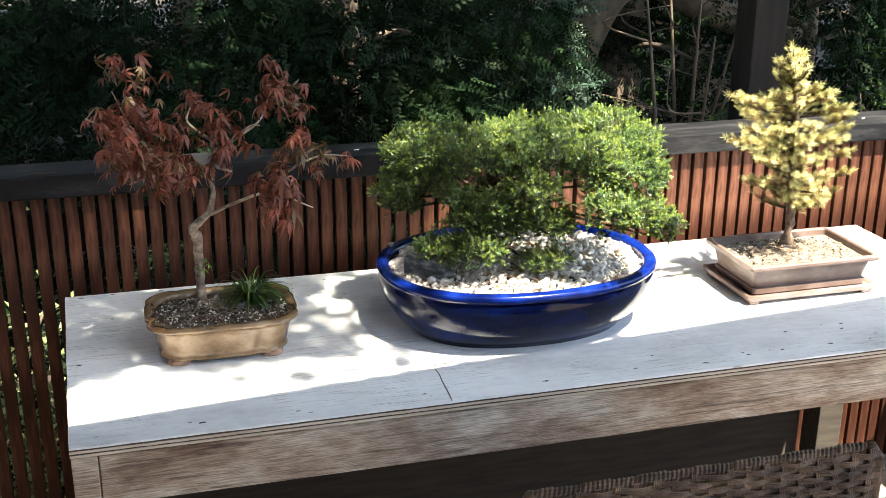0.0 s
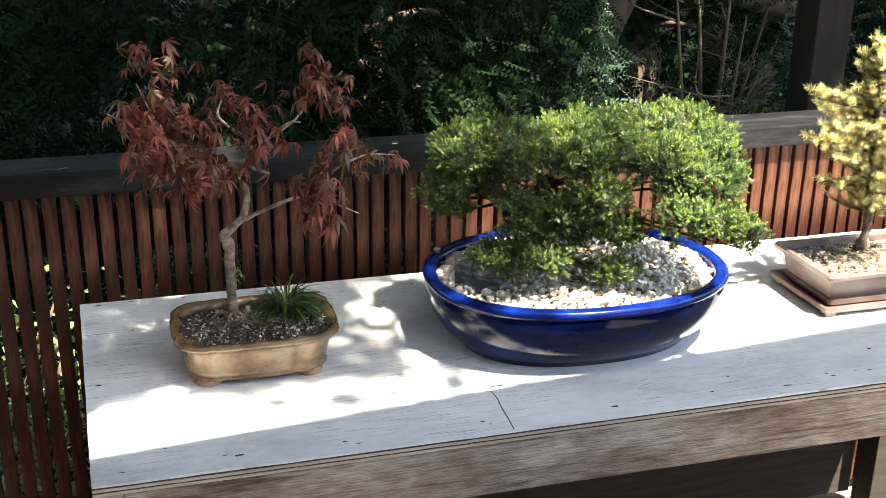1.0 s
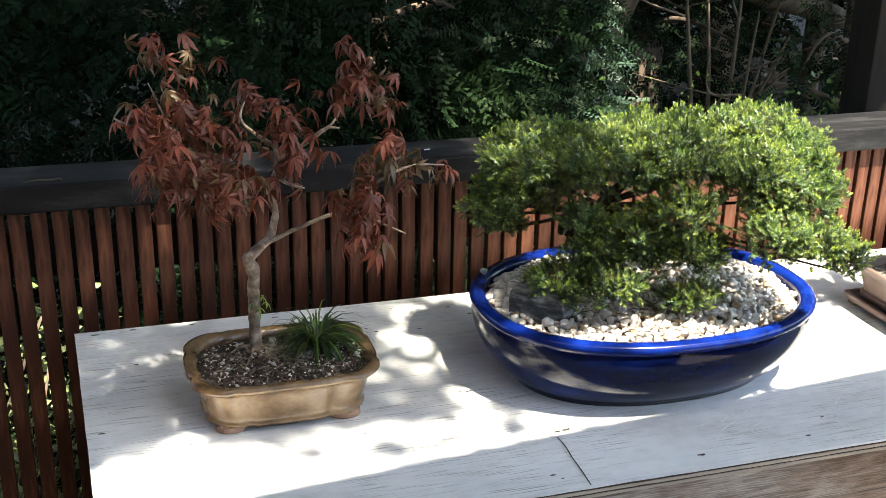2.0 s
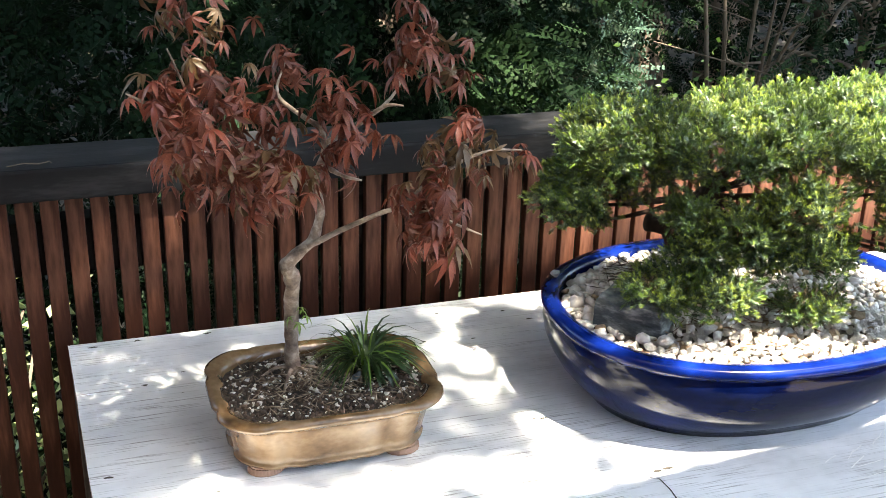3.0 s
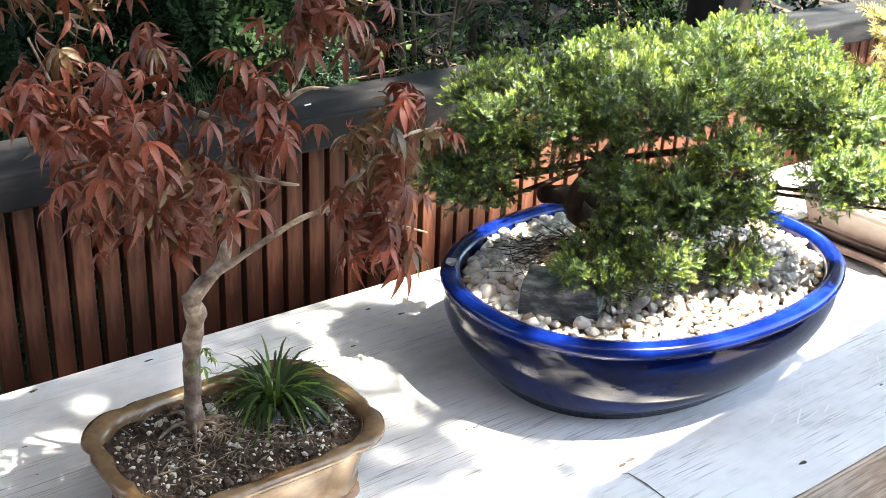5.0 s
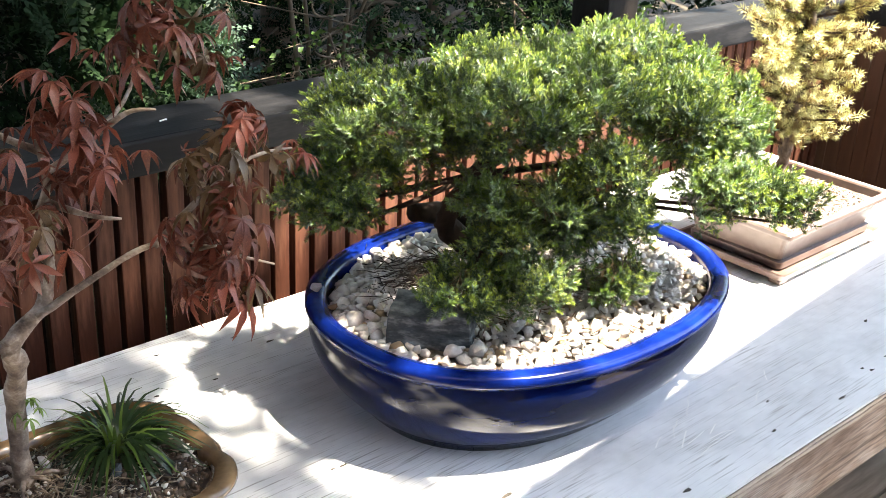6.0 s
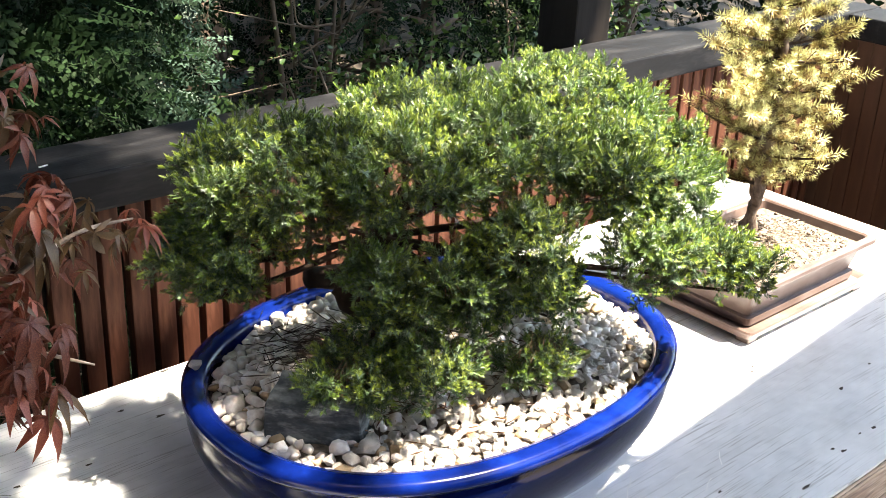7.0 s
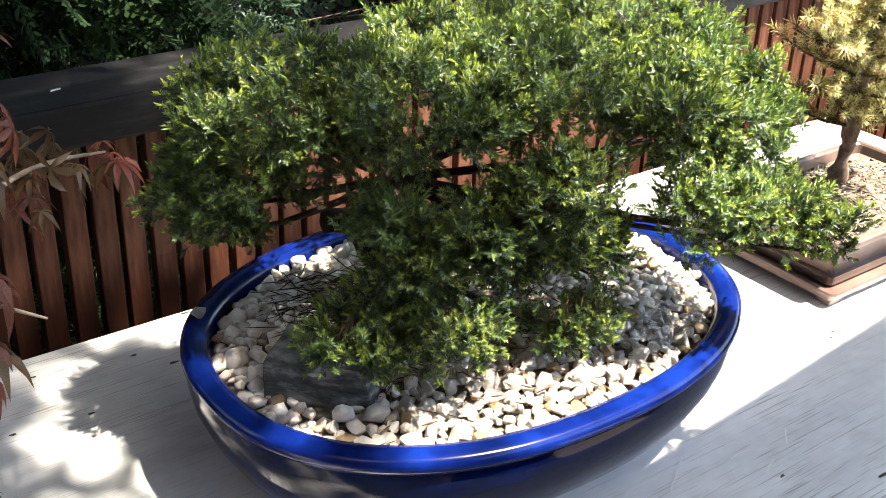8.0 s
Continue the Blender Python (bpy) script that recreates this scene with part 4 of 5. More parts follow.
def spruce_shoot(seed):
    rng = random.Random(seed)
    v, f, m = [], [], []
    n = 38
    for i in range(n):
        t = i / n
        a = i * 2.4
        tilt = radians(86 - 18 * t - 38 * t ** 4 + rng.uniform(-10, 10))
        L = 0.0145 * rng.uniform(0.8, 1.1) * (1 - 0.2 * t)
        w = 0.00075
        mm = Matrix.Translation((0, 0, 0.028 * t)) @ Matrix.Rotation(a, 4, "Z") @ Matrix.Rotation(tilt, 4, "Y")
        k = len(v)
        v += [mm @ Vector(p) for p in ((0, 0, 0), (0, w, L * 0.4), (0, 0, L), (0, -w, L * 0.4), (w, 0, L * 0.42))]
        f += [(k, k + 1, k + 2), (k, k + 2, k + 3), (k, k + 4, k + 2)]
        m += [1 if t > 0.55 else 0] * 3
    k = len(v)
    for j in range(4):
        a = j * math.pi / 2
        v += [Vector((0.0009 * math.cos(a), 0.0009 * math.sin(a), 0)), Vector((0.0006 * math.cos(a), 0.0006 * math.sin(a), 0.027))]
    for j in range(4):
        p, q = k + 2 * j, k + 2 * ((j + 1) % 4)
        f += [(p, q, q + 1), (p, q + 1, p + 1)]
        m += [2, 2]
    return v, f, m


# outline of the crown: height and reach
OUTLINE = [(0.885, 0.055), (0.915, 0.08), (0.95, 0.105), (1.00, 0.120), (1.04, 0.118), (1.075, 0.105), (1.10, 0.095), (1.13, 0.070), (1.16, 0.050), (1.19, 0.035), (1.215, 0.016), (1.228, 0.004)]


def reach_at(z):
    for (z0, r0), (z1, r1) in zip(OUTLINE, OUTLINE[1:]):
        if z0 <= z <= z1:
            return r0 + (r1 - r0) * (z - z0) / (z1 - z0)
    return 0.0


ARMS = []
for i in range(62):
    z = 0.900 + 0.315 * (i / 61) ** 1.05
    a = i * 2.4 + random.uniform(-0.5, 0.5)
    t = (z - 0.80) / 0.42
    root = Vector((1.480 - 0.038 * t, 2.118 - 0.02 * t, z - 0.015))
    R = reach_at(z) * random.choice((0.55, 0.75, 0.92, 1.0, 1.12))
    tip = root + Vector((math.cos(a) * R, math.sin(a) * R * 0.9, 0.012 + 0.02 * random.random()))
    ARMS.append((root, tip, 0.0024))
for tip in ((1.298, 2.085, 1.135), (1.32, 2.09, 1.12), (1.292, 2.07, 1.055), (1.338, 2.09, 1.07)):
    ARMS.append((Vector((1.460, 2.10, tip[2] - 0.03)), Vector(tip), 0.0028))
shoots = [[], []]
for root, tip, r in ARMS:
    limb("branch", [root - s0, (root + tip) / 2 - Vector((0, 0, 0.004)) - s0, tip - s0], [r, r * 0.7, r * 0.4], BARK_DARK, spruce, 6, 0.2)
    d = (tip - root)
    for k in range(max(2, int(d.length / 0.0043))):
        t = 0.12 + 0.80 * random.random()
        side = Vector((random.gauss(0, 1), random.gauss(0, 1), random.gauss(0.35, 0.7))).normalized()
        shoots[k % 2].append(aim(root + d * t - d.normalized() * 0.008 - s0, d.normalized() * 0.9 + side * 0.75, random.uniform(0.5, 0.8)))
    shoots[0].append(aim(tip - d.normalized() * 0.02 - s0, d.normalized() + Vector((0, 0, 0.25)), 1.0))
for i in (0, 1):
    v, f, m = spruce_shoot(70 + i)
    bulk("needles", v, f, m, shoots[i], [SPR, SPR_TIP, BARK_DARK], spruce, kind="stuff")


# ---------------------------------------------------------------- woven chair tucked under the bench
def strand(points, width, thick, ribs=4):
    """A flat ribbed strand along points; width lies along world z unless the strand itself runs up."""
    pts = [Vector(p) for p in points]
    rings = []
    for i, p in enumerate(pts):
        d = (pts[min(i + 1, len(pts) - 1)] - pts[max(i - 1, 0)]).normalized()
        side = Vector((0, 0, 1)) if abs(d.z) < 0.7 else Vector((1, 0, 0))
        out = d.cross(side).normalized()
        side = out.cross(d).normalized()
        ring = []
        for s in (1, -1):
            for k in range(ribs * 2 + 1):
                u = -1 + 2 * k / (ribs * 2)
                h = thick * (1.0 if k % 2 else 0.45)
                ring.append(p + side * (u * s * width / 2) + out * (h * s / 2))
        rings.append(ring)
    return loft(rings)


CHX0, CHX1, CHY, CHZ = 0.597, 1.072, 1.25, 0.872
chair = thing("wicker_chair", (0.835, 1.40, 0), "dark brown woven wicker chair tucked under the bench", "chair")
under(chair, "back_frame", box_bm(CHX0 + 0.012, CHX1 - 0.012, CHY - 0.006, CHY + 0.016, 0.30, CHZ - 0.012, 0.004), WICKER)
STAKE = 0.026
n_st = int((CHX1 - CHX0) / STAKE)
for k in range(n_st + 1):
    x = CHX0 + 0.014 + k * (CHX1 - CHX0 - 0.028) / n_st
    pts = []
    for j in range(84):
        z = 0.55 + (CHZ - 0.55) * j / 83
        pts.append((x, CHY - 0.010 + 0.0020 * math.sin(math.pi * (z - CHZ) / 0.0078 + math.pi * k), z))
    under(chair, "stake", strand(pts, 0.0080, 0.0018, 3), WICKER)
row = 0
z = CHZ - 0.008
while z > 0.60:
    pts = []
    for j in range(n_st * 4 + 1):
        u = j / (n_st * 4)
        x = CHX0 + (CHX1 - CHX0) * u
        pts.append((x, CHY - 0.010 + 0.0027 * math.sin(math.pi * (x - CHX0 - 0.014) / STAKE + math.pi * row + math.pi / 2), z + 0.0012 * math.sin(x * 40 + row)))
    under(chair, "strand", strand(pts, 0.0080, 0.0024, 4), WICKER)
    z -= 0.0078
    row += 1
for k in range(26):
    xm = CHX0 + 0.010 + (CHX1 - CHX0 - 0.020) * k / 25
    bm = bmesh.new()
    rows = []
    for j in range(13):
        t = radians(-70 + 300 * j / 12)
        ring = []
        for q in range(7):
            r = 0.0105 + (0.0012 if q % 2 else 0.0) + 0.001 * math.sin(k * 1.7)
            ring.append(bm.verts.new((xm + 0.0185 * (q / 6 - 0.5) + 0.022 * (j / 12 - 0.5), CHY + 0.003 - r * math.cos(t) * 0.9, CHZ - 0.009 + r * math.sin(t))))
        rows.append(ring)
    for p, q in zip(rows, rows[1:]):
        for i in range(6):
            bm.faces.new((p[i], p[i + 1], q[i + 1], q[i]))
    bmesh.ops.recalc_face_normals(bm, faces=bm.faces)
    under(chair, "wrap", bm, WICKER)
for sx in (CHX0, CHX1):
    under(chair, "back_edge", tube([(sx, CHY + 0.002, 0.30), (sx, CHY, CHZ - 0.02), (sx + (0.012 if sx == CHX0 else -0.012), CHY, CHZ)], [0.012, 0.012, 0.009], 10), WICKER, smooth=True)
under(chair, "seat", box_bm(CHX0, CHX1, CHY + 0.01, CHY + 0.46, 0.40, 0.45, 0.012), WICKER)
for x in (CHX0 + 0.02, CHX1 - 0.02):
    for y in (CHY + 0.02, CHY + 0.44):
        under(chair, "leg", box_bm(x - 0.018, x + 0.018, y - 0.018, y + 0.018, 0, 0.40, 0.004), WICKER)


# ---------------------------------------------------------------- the garden behind the fence
def flat_spray(seed, n=7, length=0.13, needle=0.034, width=0.0062):
    """A flat feather of needles along a twig, as on yew and hemlock."""
    rng = random.Random(seed)
    v, f = [], []
    for i in range(n):
        t = (i + 0.5) / n
        for s in (-1, 1):
            a = radians(62 - 22 * t + rng.uniform(-8, 8))
            L = needle * (1 - 0.55 * t) * rng.uniform(0.8, 1.1)
            d = Vector((math.sin(a) * s, 0, math.cos(a)))
            e = Vector((math.cos(a) * s, 0, -math.sin(a)))
            b = Vector((0, 0.012 * t * t, length * t))
            k = len(v)
            v += [b, b + d * L * 0.5 + e * width + Vector((0, 0.002, 0)), b + d * L + Vector((0, -0.003, 0)), b + d * L * 0.5 - e * width]
            f.append((k, k + 1, k + 2, k + 3))
    k = len(v)
    v += [Vector((-0.0012, 0, 0)), Vector((0.0012, 0, 0)), Vector((0.0006, 0.013, length)), Vector((-0.0006, 0.013, length))]
    f.append((k, k + 1, k + 2, k + 3))
    return v, f


def conifer(at, height, radius, material, sprays, seed, label, crest=1.7, big=1.0):
    """A dense conifer: trunk, limbs, and flat drooping sprays over its skirt, thickest below crest."""
    rng = random.Random(seed)
    tree = thing("conifer_tree", at, label, "tree", "conifers behind the fence")
    part("trunk", tube([(0, 0, -0.2), (0.03, 0.02, height * 0.5), (0, 0, height)], [radius * 0.07, radius * 0.05, 0.01], 10, 0.2), BARK_TREE, tree, smooth=True)
    ms = [[], [], []]

    def spread(z):
        return radius * min(1.0, 1.15 - 0.8 * z / height)

    for i in range(26):
        z = height * (i + 0.5) / 27
        a = i * 2.4
        R = spread(z) * 0.8
        limb("limb", [(0, 0, z), (math.cos(a) * R * 0.55, math.sin(a) * R * 0.55, z + 0.06), (math.cos(a) * R, math.sin(a) * R, z - 0.08)], [0.016, 0.010, 0.003], BARK_TREE, tree, 5, 0.1)
    for k in range(sprays):
        z = rng.uniform(-0.05, crest) if rng.random() < 0.85 else rng.uniform(crest, height)
        a = rng.gauss(-math.pi / 2, 0.85) if rng.random() < 0.8 else rng.uniform(0, 2 * math.pi)
        lump = 1 + 0.22 * noise.noise(Vector((math.cos(a) * 2.2 + seed, math.sin(a) * 2.2, z * 2.8)))
        R = spread(z) * lump * (0.62 + 0.40 * rng.random() ** 0.6)
        d = Vector((math.cos(a), math.sin(a), 0))
        p = d * R + Vector((rng.gauss(0, 0.03), rng.gauss(0, 0.03), z))
        w = d * rng.uniform(0.3, 1.0) + Vector((rng.gauss(0, 0.55), rng.gauss(0, 0.4), rng.gauss(-0.35, 0.4)))
        ms[k % 3].append(aim(p, w, big * rng.uniform(0.55, 1.15), rng.uniform(0, 6.28)))
    for i in range(3):
        v, f = flat_spray(seed + i)
        bulk("crown", v, f, [0] * len(f), ms[i], [material], tree, kind="stuff")
    return tree


GREEN = "dark green conifer with dense flat sprays behind the fence"
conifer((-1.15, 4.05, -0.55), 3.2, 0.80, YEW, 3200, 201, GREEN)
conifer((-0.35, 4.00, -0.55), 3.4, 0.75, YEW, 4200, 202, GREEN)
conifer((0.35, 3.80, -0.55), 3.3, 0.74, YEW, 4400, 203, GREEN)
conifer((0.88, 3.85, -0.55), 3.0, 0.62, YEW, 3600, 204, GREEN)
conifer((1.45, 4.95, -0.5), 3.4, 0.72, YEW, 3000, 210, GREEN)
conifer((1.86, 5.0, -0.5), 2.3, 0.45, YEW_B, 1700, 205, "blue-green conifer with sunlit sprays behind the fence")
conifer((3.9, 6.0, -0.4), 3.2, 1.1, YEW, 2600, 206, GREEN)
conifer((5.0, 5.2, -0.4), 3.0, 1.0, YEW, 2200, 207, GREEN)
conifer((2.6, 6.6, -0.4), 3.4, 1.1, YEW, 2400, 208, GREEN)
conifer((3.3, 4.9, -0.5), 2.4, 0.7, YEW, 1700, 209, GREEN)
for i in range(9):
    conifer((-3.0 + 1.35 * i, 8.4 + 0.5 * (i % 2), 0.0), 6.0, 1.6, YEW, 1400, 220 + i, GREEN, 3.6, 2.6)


def leaf_quad():
    v = [(0, 0, 0), (0.5, 0.12, 0.4), (0, 0, 1.0), (-0.5, 0.12, 0.4), (0, -0.03, 0.45)]
    f = [(0, 1, 4), (4, 1, 2), (0, 4, 3), (4, 2, 3)]
    return [Vector((x * 0.62, y, z)) for x, y, z in v], f


def shrub(at, size, count, material, leaf, seed, label, name="shrub"):
    rng = random.Random(seed)
    ob = thing(name, at, label, "shrub", "shrubs behind the fence")
    ms = []
    v, f = leaf_quad()
    for i in range(16):
        a, lean = rng.uniform(0, 6.28), rng.uniform(0.15, 0.8)
        tip = Vector((math.cos(a) * size[0] * lean, math.sin(a) * size[1] * lean, size[2] * rng.uniform(0.6, 1.0)))
        mid = tip * 0.5 + Vector((rng.gauss(0, 0.05), rng.gauss(0, 0.05), 0.08))
        part("stem", tube([(0, 0, -0.1), mid, tip], [0.014, 0.009, 0.003], 5), BARK_TREE, ob, smooth=True)
        for _ in range(count // 16):
            t = rng.uniform(0.3, 1.05)
            q = mid * 2 * t * (1 - t) + tip * t * t + Vector((rng.gauss(0, 0.12), rng.gauss(0, 0.12), rng.gauss(0, 0.10)))
            ms.append(aim(q, (rng.gauss(0, 1), rng.gauss(0, 1), rng.gauss(-0.2, 0.6)), leaf * rng.uniform(0.6, 1.3), rng.uniform(0, 6.28)))
    bulk("leaves", v, f, [0] * len(f), ms, [material], ob, kind="stuff")
    return ob


# added shrub whose pale leaves stand in for sunlit bits behind the slats
shrub((-0.22, 3.05, -0.55), (0.40, 0.14, 1.02), 2600, LEAFY_SUNLIT, 0.028, 300, "added low shrub, paled to read as sunlit bits between the slats")
shrub((2.6, 4.3, -0.55), (0.5, 0.5, 1.1), 4200, LEAFY, 0.028, 301, "broad-leaved green shrub behind the fence")
shrub((3.5, 4.4, -0.55), (0.7, 0.5, 1.2), 4800, LEAFY, 0.028, 302, "broad-leaved green shrub behind the fence")
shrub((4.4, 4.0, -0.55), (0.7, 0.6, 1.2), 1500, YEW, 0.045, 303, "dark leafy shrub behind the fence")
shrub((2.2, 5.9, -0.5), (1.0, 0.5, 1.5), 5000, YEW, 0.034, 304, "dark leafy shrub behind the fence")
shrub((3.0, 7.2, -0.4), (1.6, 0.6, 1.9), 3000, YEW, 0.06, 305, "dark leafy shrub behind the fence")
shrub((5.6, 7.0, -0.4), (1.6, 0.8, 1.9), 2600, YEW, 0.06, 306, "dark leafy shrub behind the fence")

# bare pale-stemmed shrub and a thick sunlit limb
bare = thing("bare_shrub", (2.65, 4.9, -0.55), "bare shrub with pale thin stems", "shrub", "shrubs behind the fence")
rng = random.Random(77)
for i in range(6):
    a = rng.uniform(0, 6.28)
    tip = Vector((math.cos(a) * rng.uniform(0.1, 0.45), math.sin(a) * 0.2, rng.uniform(1.2, 1.8)))
    mid = tip * 0.5 + Vector((rng.gauss(0, 0.05), rng.gauss(0, 0.05), 0))
    limb("stem", [(0, 0, -0.1), mid, tip], [0.015, 0.010, 0.004], PALE_BARK, bare, 7)
    for _ in range(4):
        b = mid + (tip - mid) * rng.random()
        limb("twig", [b, b + Vector((rng.gauss(0, 0.15), rng.gauss(0, 0.1), rng.uniform(0.02, 0.12))), b + Vector((rng.gauss(0, 0.28), rng.gauss(0, 0.1), rng.uniform(0.05, 0.25)))], [0.006, 0.004, 0.002], PALE_BARK, bare, 5)
for x, y, r in ((2.75, 5.9, 0.13), (3.45, 6.3, 0.10), (2.2, 5.6, 0.07)):
    ob = thing("tree_trunk", (x, y, -0.5), "dark brown upright tree trunk behind the shrubs", "tree", "trunks behind the fence")
    limb("trunk", [(0, 0, -0.1), (0.05, 0.02, 1.2), (-0.02, 0.0, 2.6), (0.05, 0.1, 4.0)], [r * 1.2, r, r * 0.9, r * 0.7], BARK_TREE, ob, 12, 0.3)
    for k in range(6):
        h, a = 0.7 + 0.32 * k, rng.uniform(0, 6.28)
        limb("limb", [(0.03, 0, h), (0.3 * math.cos(a), 0.3 * math.sin(a), h + 0.08), (0.6 * math.cos(a), 0.6 * math.sin(a), h + 0.02)], [r * 0.2, r * 0.12, r * 0.04], BARK_TREE, ob, 5)
old = thing("leaning_trunk", (2.0, 5.4, -0.5), "thick pale leaning trunk in the shrubs", "tree")
limb("trunk", [(0, 0, -0.1), (0.25, 0.0, 0.9), (0.55, -0.1, 1.48), (1.0, -0.15, 1.32), (1.7, 0.1, 1.1)], [0.13, 0.11, 0.085, 0.075, 0.05], PALE_BARK, old, 12, 0.35)


# ---------------------------------------------------------------- the tree that throws the dappled shade, its crown above the roof
def sun_gap(x, y):
    """Holes in the crown over the garden."""
    if 1.9 < x < 2.5 and 4.3 < y < 4.9:
        return True
    if abs(x + 0.1) < 0.35 and abs(y - 3.0) < 0.18:
        return True
    return y > 2.85 and x > 0.25 and noise.noise(Vector((x * 2.4, y * 2.4, 11.0))) > (0.14 - 0.08 * min(x, 1.6) if y < 4.2 else 0.2)


# openings in the crown through which sun reaches the bench: place on the bench, radius
GAPS = ((0.567, 2.342, 0.022), (0.561, 2.247, 0.026), (0.606, 2.253, 0.026), (0.596, 2.193, 0.022), (0.545, 2.300, 0.018), (0.650, 2.380, 0.020), (0.560, 2.150, 0.022), (0.597, 2.130, 0.016),
        (0.590, 2.052, 0.018), (0.616, 2.030, 0.020), (0.665, 1.965, 0.020), (0.426, 1.984, 0.024), (0.480, 1.940, 0.018), (0.334, 1.958, 0.014), (0.385, 1.962, 0.014), (0.074, 2.255, 0.024),
        (0.093, 1.962, 0.018), (0.182, 2.385, 0.014), (0.174, 2.250, 0.010), (0.235, 2.283, 0.010), (0.198, 1.960, 0.020), (0.270, 2.205, 0.018), (0.700, 2.140, 0.022), (0.745, 2.240, 0.024), (0.752, 1.916, 0.016), (0.643, 1.910, 0.020), (0.555, 1.906, 0.028))

# many small chinks: along the sunny strip, and over the space between the two nearer pots
chinks = random.Random(64)
GAPS += tuple((chinks.uniform(0.05, 0.66), 1.925 + abs(chinks.gauss(0, 0.045)), chinks.uniform(0.007, 0.014)) for _ in range(34))
GAPS += tuple((chinks.gauss(0.565, 0.05), chinks.uniform(2.02, 2.38), chinks.uniform(0.006, 0.014)) for _ in range(13))
GAPS += tuple((chinks.uniform(0.05, 0.45), chinks.uniform(2.02, 2.38), chinks.uniform(0.003, 0.008)) for _ in range(12))


def shade_share(x, y):
    """How closely the crown covers the sun over a place on the bench's level (optical depth)."""
    n = noise.noise(Vector((x * 7.0, y * 7.0, 7.7)))
    m = noise.noise(Vector((x * 1.1, y * 1.1, 3.3)))
    if y < 2.42:
        ragged = 0.020 * noise.noise(Vector((x * 26.0, y * 26.0, 1.0)))
        front = (1.942 if x < 0.40 else 1.898) + ragged
        if y < front or x > (0.80 if y < 1.965 else 0.86) + 0.06 * n:
            return 0.0
        if any((x - a) ** 2 + (y - b) ** 2 < (r + 0.007) ** 2 for a, b, r in GAPS):
            return 0.0
        if x > 0.66:
            return max(0.0, 0.75 + 2.0 * n) if y > 2.05 else max(0.0, 0.8 + 1.8 * n)
        return max(0.8, 3.8 + 1.5 * noise.noise(Vector((x * 19.0, y * 19.0, 4.4))))
    if y < 2.75:
        edge = (0.80 if y < 2.52 else 0.66) + 0.07 * n
        if y > 2.50 and abs(x - 0.20) < 0.07 and n > 0.12:
            return 0.2
        return 3.4 if x < edge else 0.9 + 2.0 * n if x < edge + 0.15 else 0.0
    if sun_gap(x, y):
        return 0.0
    return 3.4 + 1.0 * m + 1.0 * n


canopy_tree = thing("broadleaf_tree", (-2.6, 3.9, -0.55), "unseen broad-leaved tree, assumed, that shades the bench and garden", "tree")
c0 = canopy_tree.location
limb("trunk", [(0, 0, -0.2), (0.1, -0.1, 2.2), (0.7, -0.6, 4.2), (1.6, -1.0, 5.4)], [0.16, 0.14, 0.10, 0.05], BARK_TREE, canopy_tree, 12, 0.25)
for tip in ((3.2, -2.6, 6.0), (4.3, -1.4, 5.3), (3.6, -0.2, 5.4), (5.0, 0.6, 5.5), (1.8, 0.8, 5.3), (6.2, -0.4, 5.4)):
    limb("limb", [(0.7, -0.6, 4.2), (Vector((0.7, -0.6, 4.2)) + Vector(tip)) / 2 + Vector((0, 0, 0.4)), tip], [0.07, 0.045, 0.012], BARK_TREE, canopy_tree, 8, 0.2)
v, f = leaf_quad()
ms = []
rng = random.Random(5)
cell = 0.0275
x = -1.3
while x < 6.5:
    y = 1.85
    while y < 7.0:
        near = y < 2.75 and x > -0.2
        leaf = 0.040 if near else 0.13
        s = shade_share(x, y) if (x < 1.25 or not near) else 0.0
        k = max(0.0, s) * cell * cell / (0.186 * leaf * leaf)
        for _ in range(int(k) + (1 if rng.random() < k - int(k) else 0)):
            px, py, h = x + rng.random() * cell, y + rng.random() * cell, rng.uniform(3.2, 4.0)
            ms.append(aim(Vector((px + SUN.x / SUN.z * h, py + SUN.y / SUN.z * h, TOP + h)) - c0,
                          (rng.gauss(0, 1), rng.gauss(0, 1), rng.gauss(0, 0.3)), leaf * rng.uniform(0.7, 1.25), rng.uniform(0, 6.28)))
        y += cell
    x += cell
# unseen big leaves added overhead to keep sky and sun off the garden
for _ in range(24000):
    px, py, h = rng.uniform(-3.5, 8.0), rng.uniform(2.75, 11.0), rng.uniform(2.8, 3.8)
    if sun_gap(px, py):
        continue
    ms.append(aim(Vector((px + SUN.x / SUN.z * h, py + SUN.y / SUN.z * h, TOP + h)) - c0, (rng.gauss(0, 1), rng.gauss(0, 1), rng.gauss(0, 0.3)), rng.uniform(0.14, 0.26), rng.uniform(0, 6.28)))
for _ in range(3600):
    px, py, h = rng.uniform(-3.5, 0.2), rng.uniform(3.25, 6.5), rng.uniform(2.8, 3.8)
    ms.append(aim(Vector((px + SUN.x / SUN.z * h, py + SUN.y / SUN.z * h, TOP + h)) - c0, (rng.gauss(0, 1), rng.gauss(0, 1), rng.gauss(0, 0.3)), rng.uniform(0.24, 0.38), rng.uniform(0, 6.28)))
# added leaves over the deck's far end, to block sky and sun there
for _ in range(3600):
    p = Vector((rng.uniform(-1.6, 1.35), rng.uniform(-3.2, -0.35), rng.uniform(3.6, 4.6)))
    ms.append(aim(p - c0, (rng.gauss(0, 1), rng.gauss(0, 1), rng.gauss(0, 0.4)), rng.uniform(0.14, 0.26), rng.uniform(0, 6.28)))
bulk("crown", v, f, [0] * len(f), ms, [CANOPY], canopy_tree, kind="stuff")


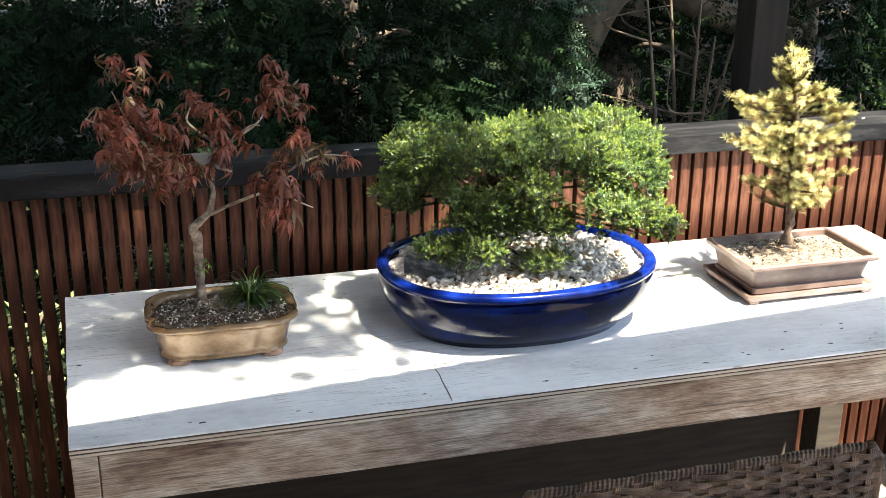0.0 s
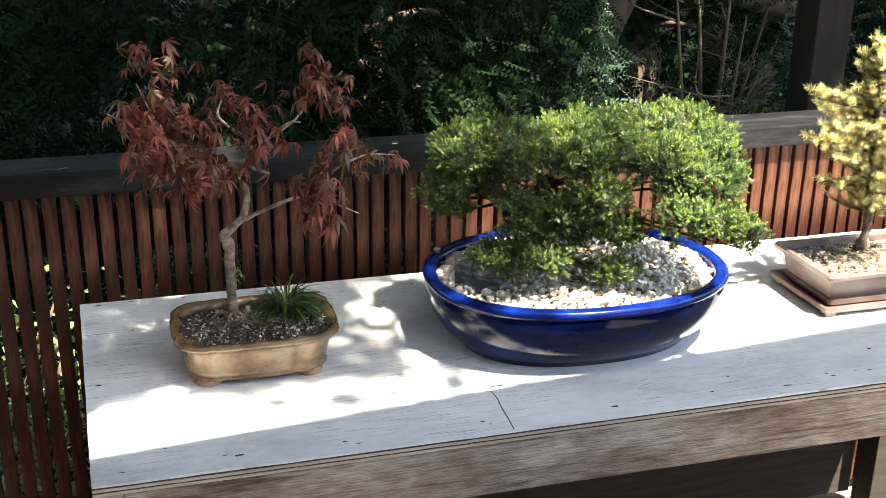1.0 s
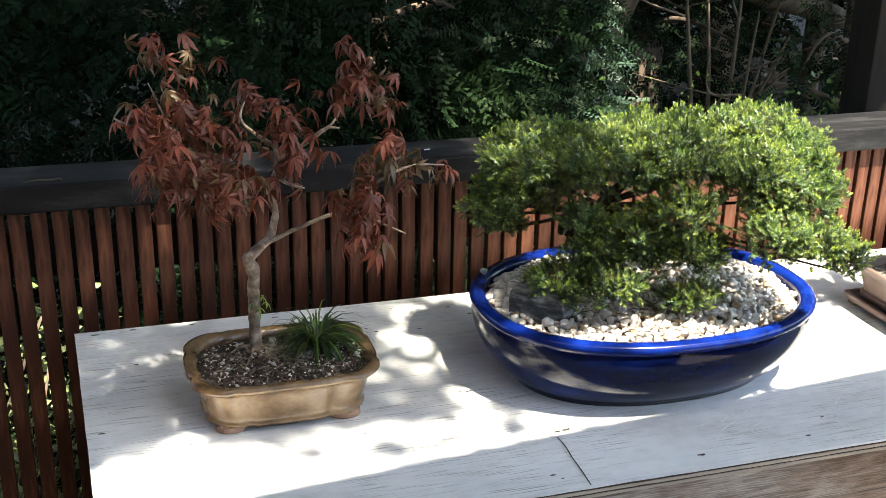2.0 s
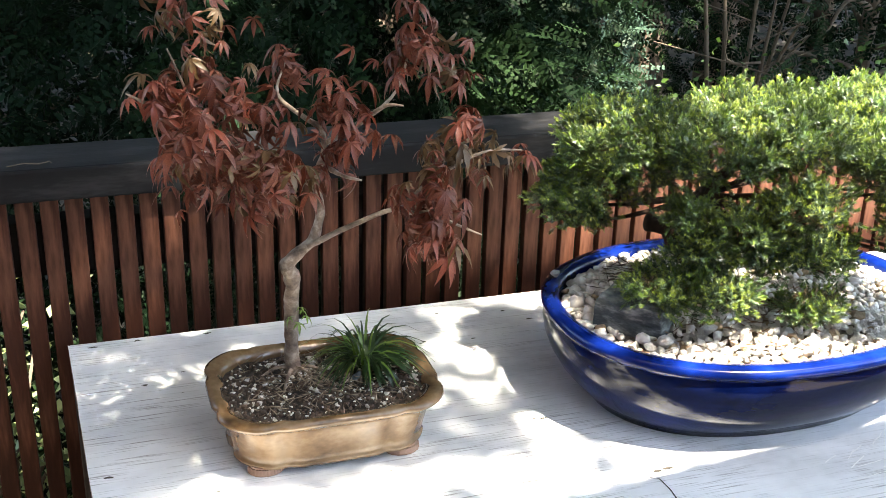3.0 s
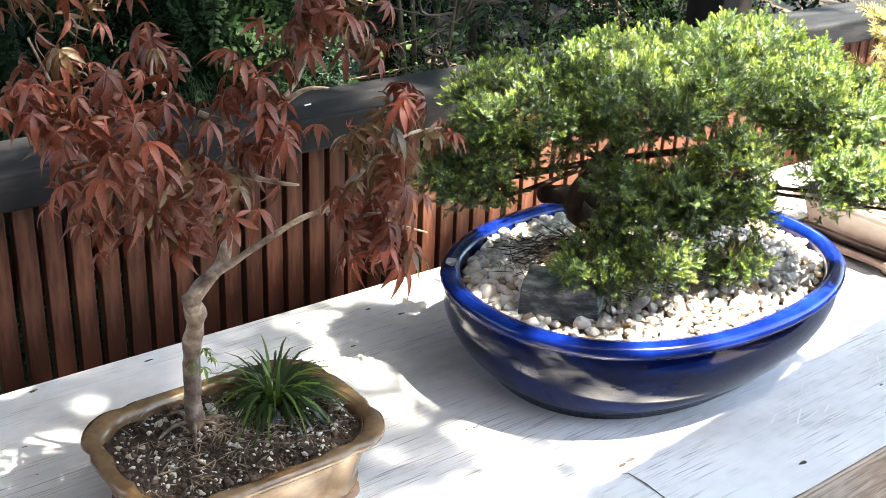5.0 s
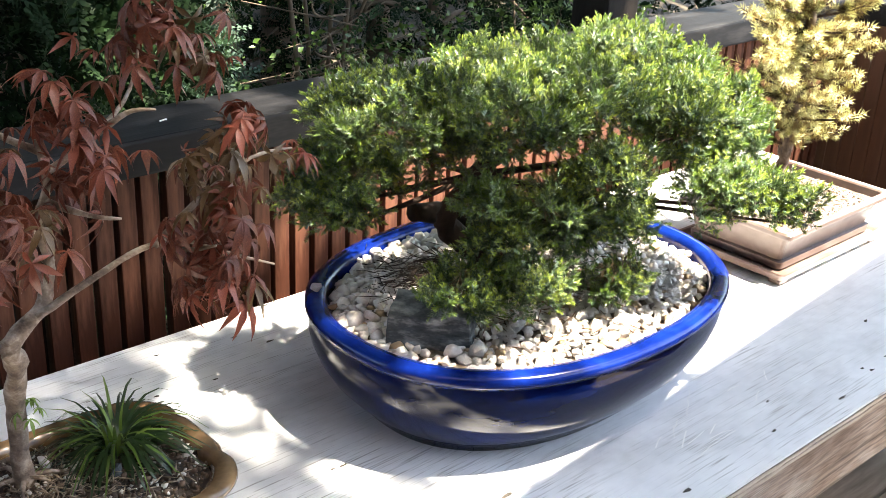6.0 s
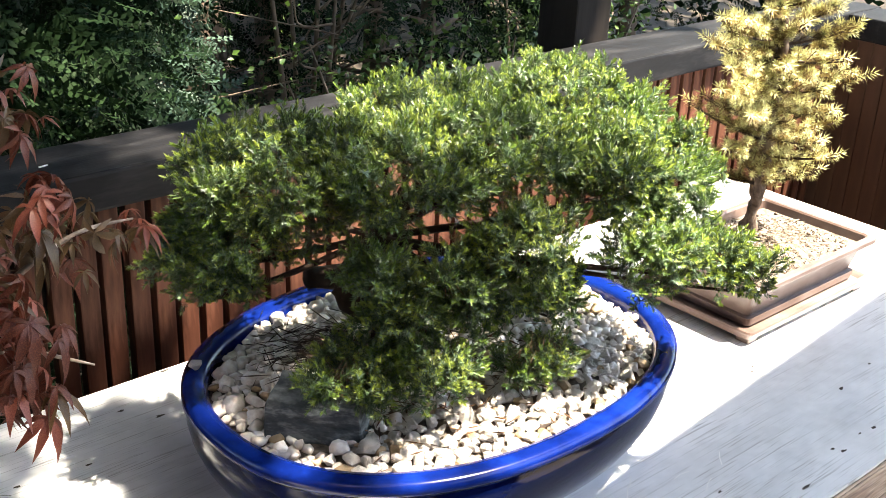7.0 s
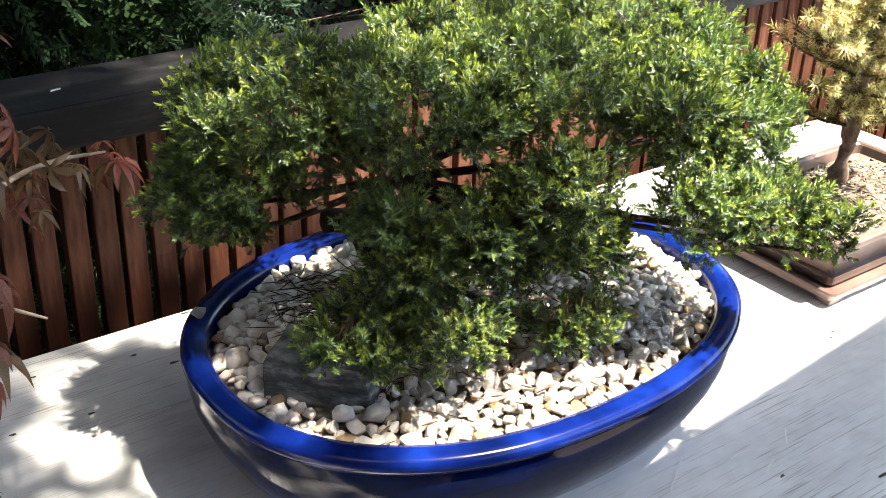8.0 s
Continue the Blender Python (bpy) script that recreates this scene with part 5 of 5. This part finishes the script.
# ---------------------------------------------------------------- fence, side wall and their pieces
FY, FX0, FX1 = 2.463, 0.0272 - 31 * 0.0324, 2.27
fence = thing("fence", (0.6, FY, 0), "dark red slatted timber fence with a black top rail", "fence", kind="structure")


def fence_part(name, bm, m, label=""):
    bmesh.ops.transform(bm, matrix=Matrix.Translation((-0.6, -FY, 0)), verts=bm.verts)
    return part(name, bm, m, fence, label)


fence_part("top_rail", box_bm(FX0 - 0.3, FX1 + 0.11, 2.446, 2.560, 0.922, 0.968, 0.004), RAIL, "black stained timber top rail with worn flecks")
fence_part("back_rail", box_bm(FX0 - 0.3, FX1, FY + 0.020, FY + 0.060, 0.80, 0.88, 0.003), POST)
fence_part("back_rail", box_bm(FX0 - 0.3, FX1, FY + 0.020, FY + 0.060, 0.12, 0.20, 0.003), POST)
for x in (-0.62, 0.50, 1.66):
    fence_part("post", box_bm(x, x + 0.09, 2.625, 2.715, -0.55, 2.6 if x > 1 else 0.92, 0.004), POST, "dark square timber post")
for x, y, a in ((0.652, 2.498, 10), (1.9, 2.49, 20)):
    bm = bmesh.new()
    bmesh.ops.create_cube(bm, size=1, matrix=Matrix.Translation((x, y, 0.9688)) @ Matrix.Rotation(radians(a), 4, "Z") @ Matrix.Diagonal((0.011, 0.0016, 0.0014, 1)))
    fence_part("fleck", bm, WHITE_FLECK)
fence_part("fallen_twig", tube([(-0.02, 2.463, 0.9695), (0.0, 2.468, 0.971), (0.02, 2.466, 0.9695), (0.034, 2.470, 0.971), (0.036, 2.467, 0.9695)], [0.0008] * 5, 5), PALE_BARK)

slat_bm = box_bm(-0.0122, 0.0122, -0.009, 0.009, 0.03, 0.9215, 0.0018)
SLAT_ME = bpy.data.meshes.new("slat")
slat_bm.to_mesh(SLAT_ME)
slat_bm.free()
SLAT_ME.materials.append(SLAT)
x = FX0
while x < FX1 - 0.01:
    put_mesh("slat", SLAT_ME, fence, Matrix.Translation((x - 0.6 + random.uniform(-0.0012, 0.0012), 0.009, 0)) @ Matrix.Rotation(random.uniform(-0.0012, 0.0012), 4, "Y"))
    x += 0.0324
side = thing("fence_side", (2.27, 0.6, 0), "dark brown close-boarded side fence with a black top rail", "fence", kind="structure")
part("top_rail", box_bm(-0.02, 0.095, -3.5, 1.845, 0.922, 0.968, 0.004), RAIL, side)
part("back_rail", box_bm(0.02, 0.06, -3.5, 1.85, 0.80, 0.88, 0.003), POST, side)
part("back_rail", box_bm(0.02, 0.06, -3.5, 1.85, 0.12, 0.20, 0.003), POST, side)
board_bm = box_bm(-0.0157, 0.0157, -0.009, 0.009, 0.03, 0.9215, 0.002)
BOARD_ME = bpy.data.meshes.new("board")
board_bm.to_mesh(BOARD_ME)
board_bm.free()
BOARD_ME.materials.append(SIDE)
for i in range(-1, 120):
    put_mesh("board", BOARD_ME, side, Matrix.Translation((0.009, 1.84 - 0.0324 * i, 0)) @ Matrix.Rotation(math.pi / 2, 4, "Z"))

# ---------------------------------------------------------------- gravel in the blue pot
STONES = []
for i in range(14):
    bm = chip_mesh(400 + i, random.uniform(0.5, 0.75), 0.62, 18)
    me = bpy.data.meshes.new("pebble")
    bm.to_mesh(me)
    bm.free()
    me.materials.append(GRAVEL if i < 12 else GRAVEL_TAN)
    STONES.append(me)
j0 = juniper.location
spots, tries = [], 0
rng = random.Random(12)
while len(spots) < 1700 and tries < 60000:
    tries += 1
    x, y = rng.uniform(-1, 1), rng.uniform(-1, 1)
    if abs(x) ** 2.25 + abs(y) ** 2.25 > 1:
        continue
    X, Y = PC.x + x * (PA - 0.030), PC.y + y * (PB - 0.030)
    if abs(X - 0.702) < 0.030 and abs(Y - 2.038) < 0.034:
        continue
    s = rng.uniform(0.0060, 0.0090) if rng.random() < 0.5 else rng.uniform(0.0090, 0.0145)
    if any((X - a) ** 2 + (Y - b) ** 2 < (0.50 * (s + c)) ** 2 for a, b, c in spots):
        continue
    spots.append((X, Y, s))
spots.sort(key=lambda p: p[1])
loose = [[] for _ in STONES]
for i, (X, Y, s) in enumerate(spots):
    m = Matrix.Translation(Vector((X, Y, bed_z(X, Y) + s * rng.uniform(-0.15, 0.45))) - j0) @ Euler((rng.uniform(-0.5, 0.5), rng.uniform(-0.5, 0.5), rng.uniform(0, 6.3))).to_matrix().to_4x4() @ Matrix.Scale(s, 4)
    k = rng.randrange(12) if rng.random() < 0.93 else 12 + rng.randrange(2)
    if i < 300:
        put_mesh("pebble", STONES[k], juniper, m)
    else:
        loose[k].append(m)
for me, ms in zip(STONES, loose):
    if ms:
        v = [p.co.copy() for p in me.vertices]
        f = [tuple(p.vertices) for p in me.polygons]
        bulk("gravel", v, f, [0] * len(f), ms, [me.materials[0]], juniper, kind="stuff")
put_mesh("pebble", STONES[3], juniper, Matrix.Translation(Vector((0.656, 2.184, 0.8600)) - j0) @ Matrix.Rotation(0.4, 4, "Z") @ Matrix.Diagonal((0.0105, 0.0095, 0.0080, 1)))
# brown crumbs and dead needles among the stones
straw_on(juniper, PC.x - 0.03, PC.y - 0.05, 0.17, 0.12, bed_z, 420, CRUMB, 0.006)
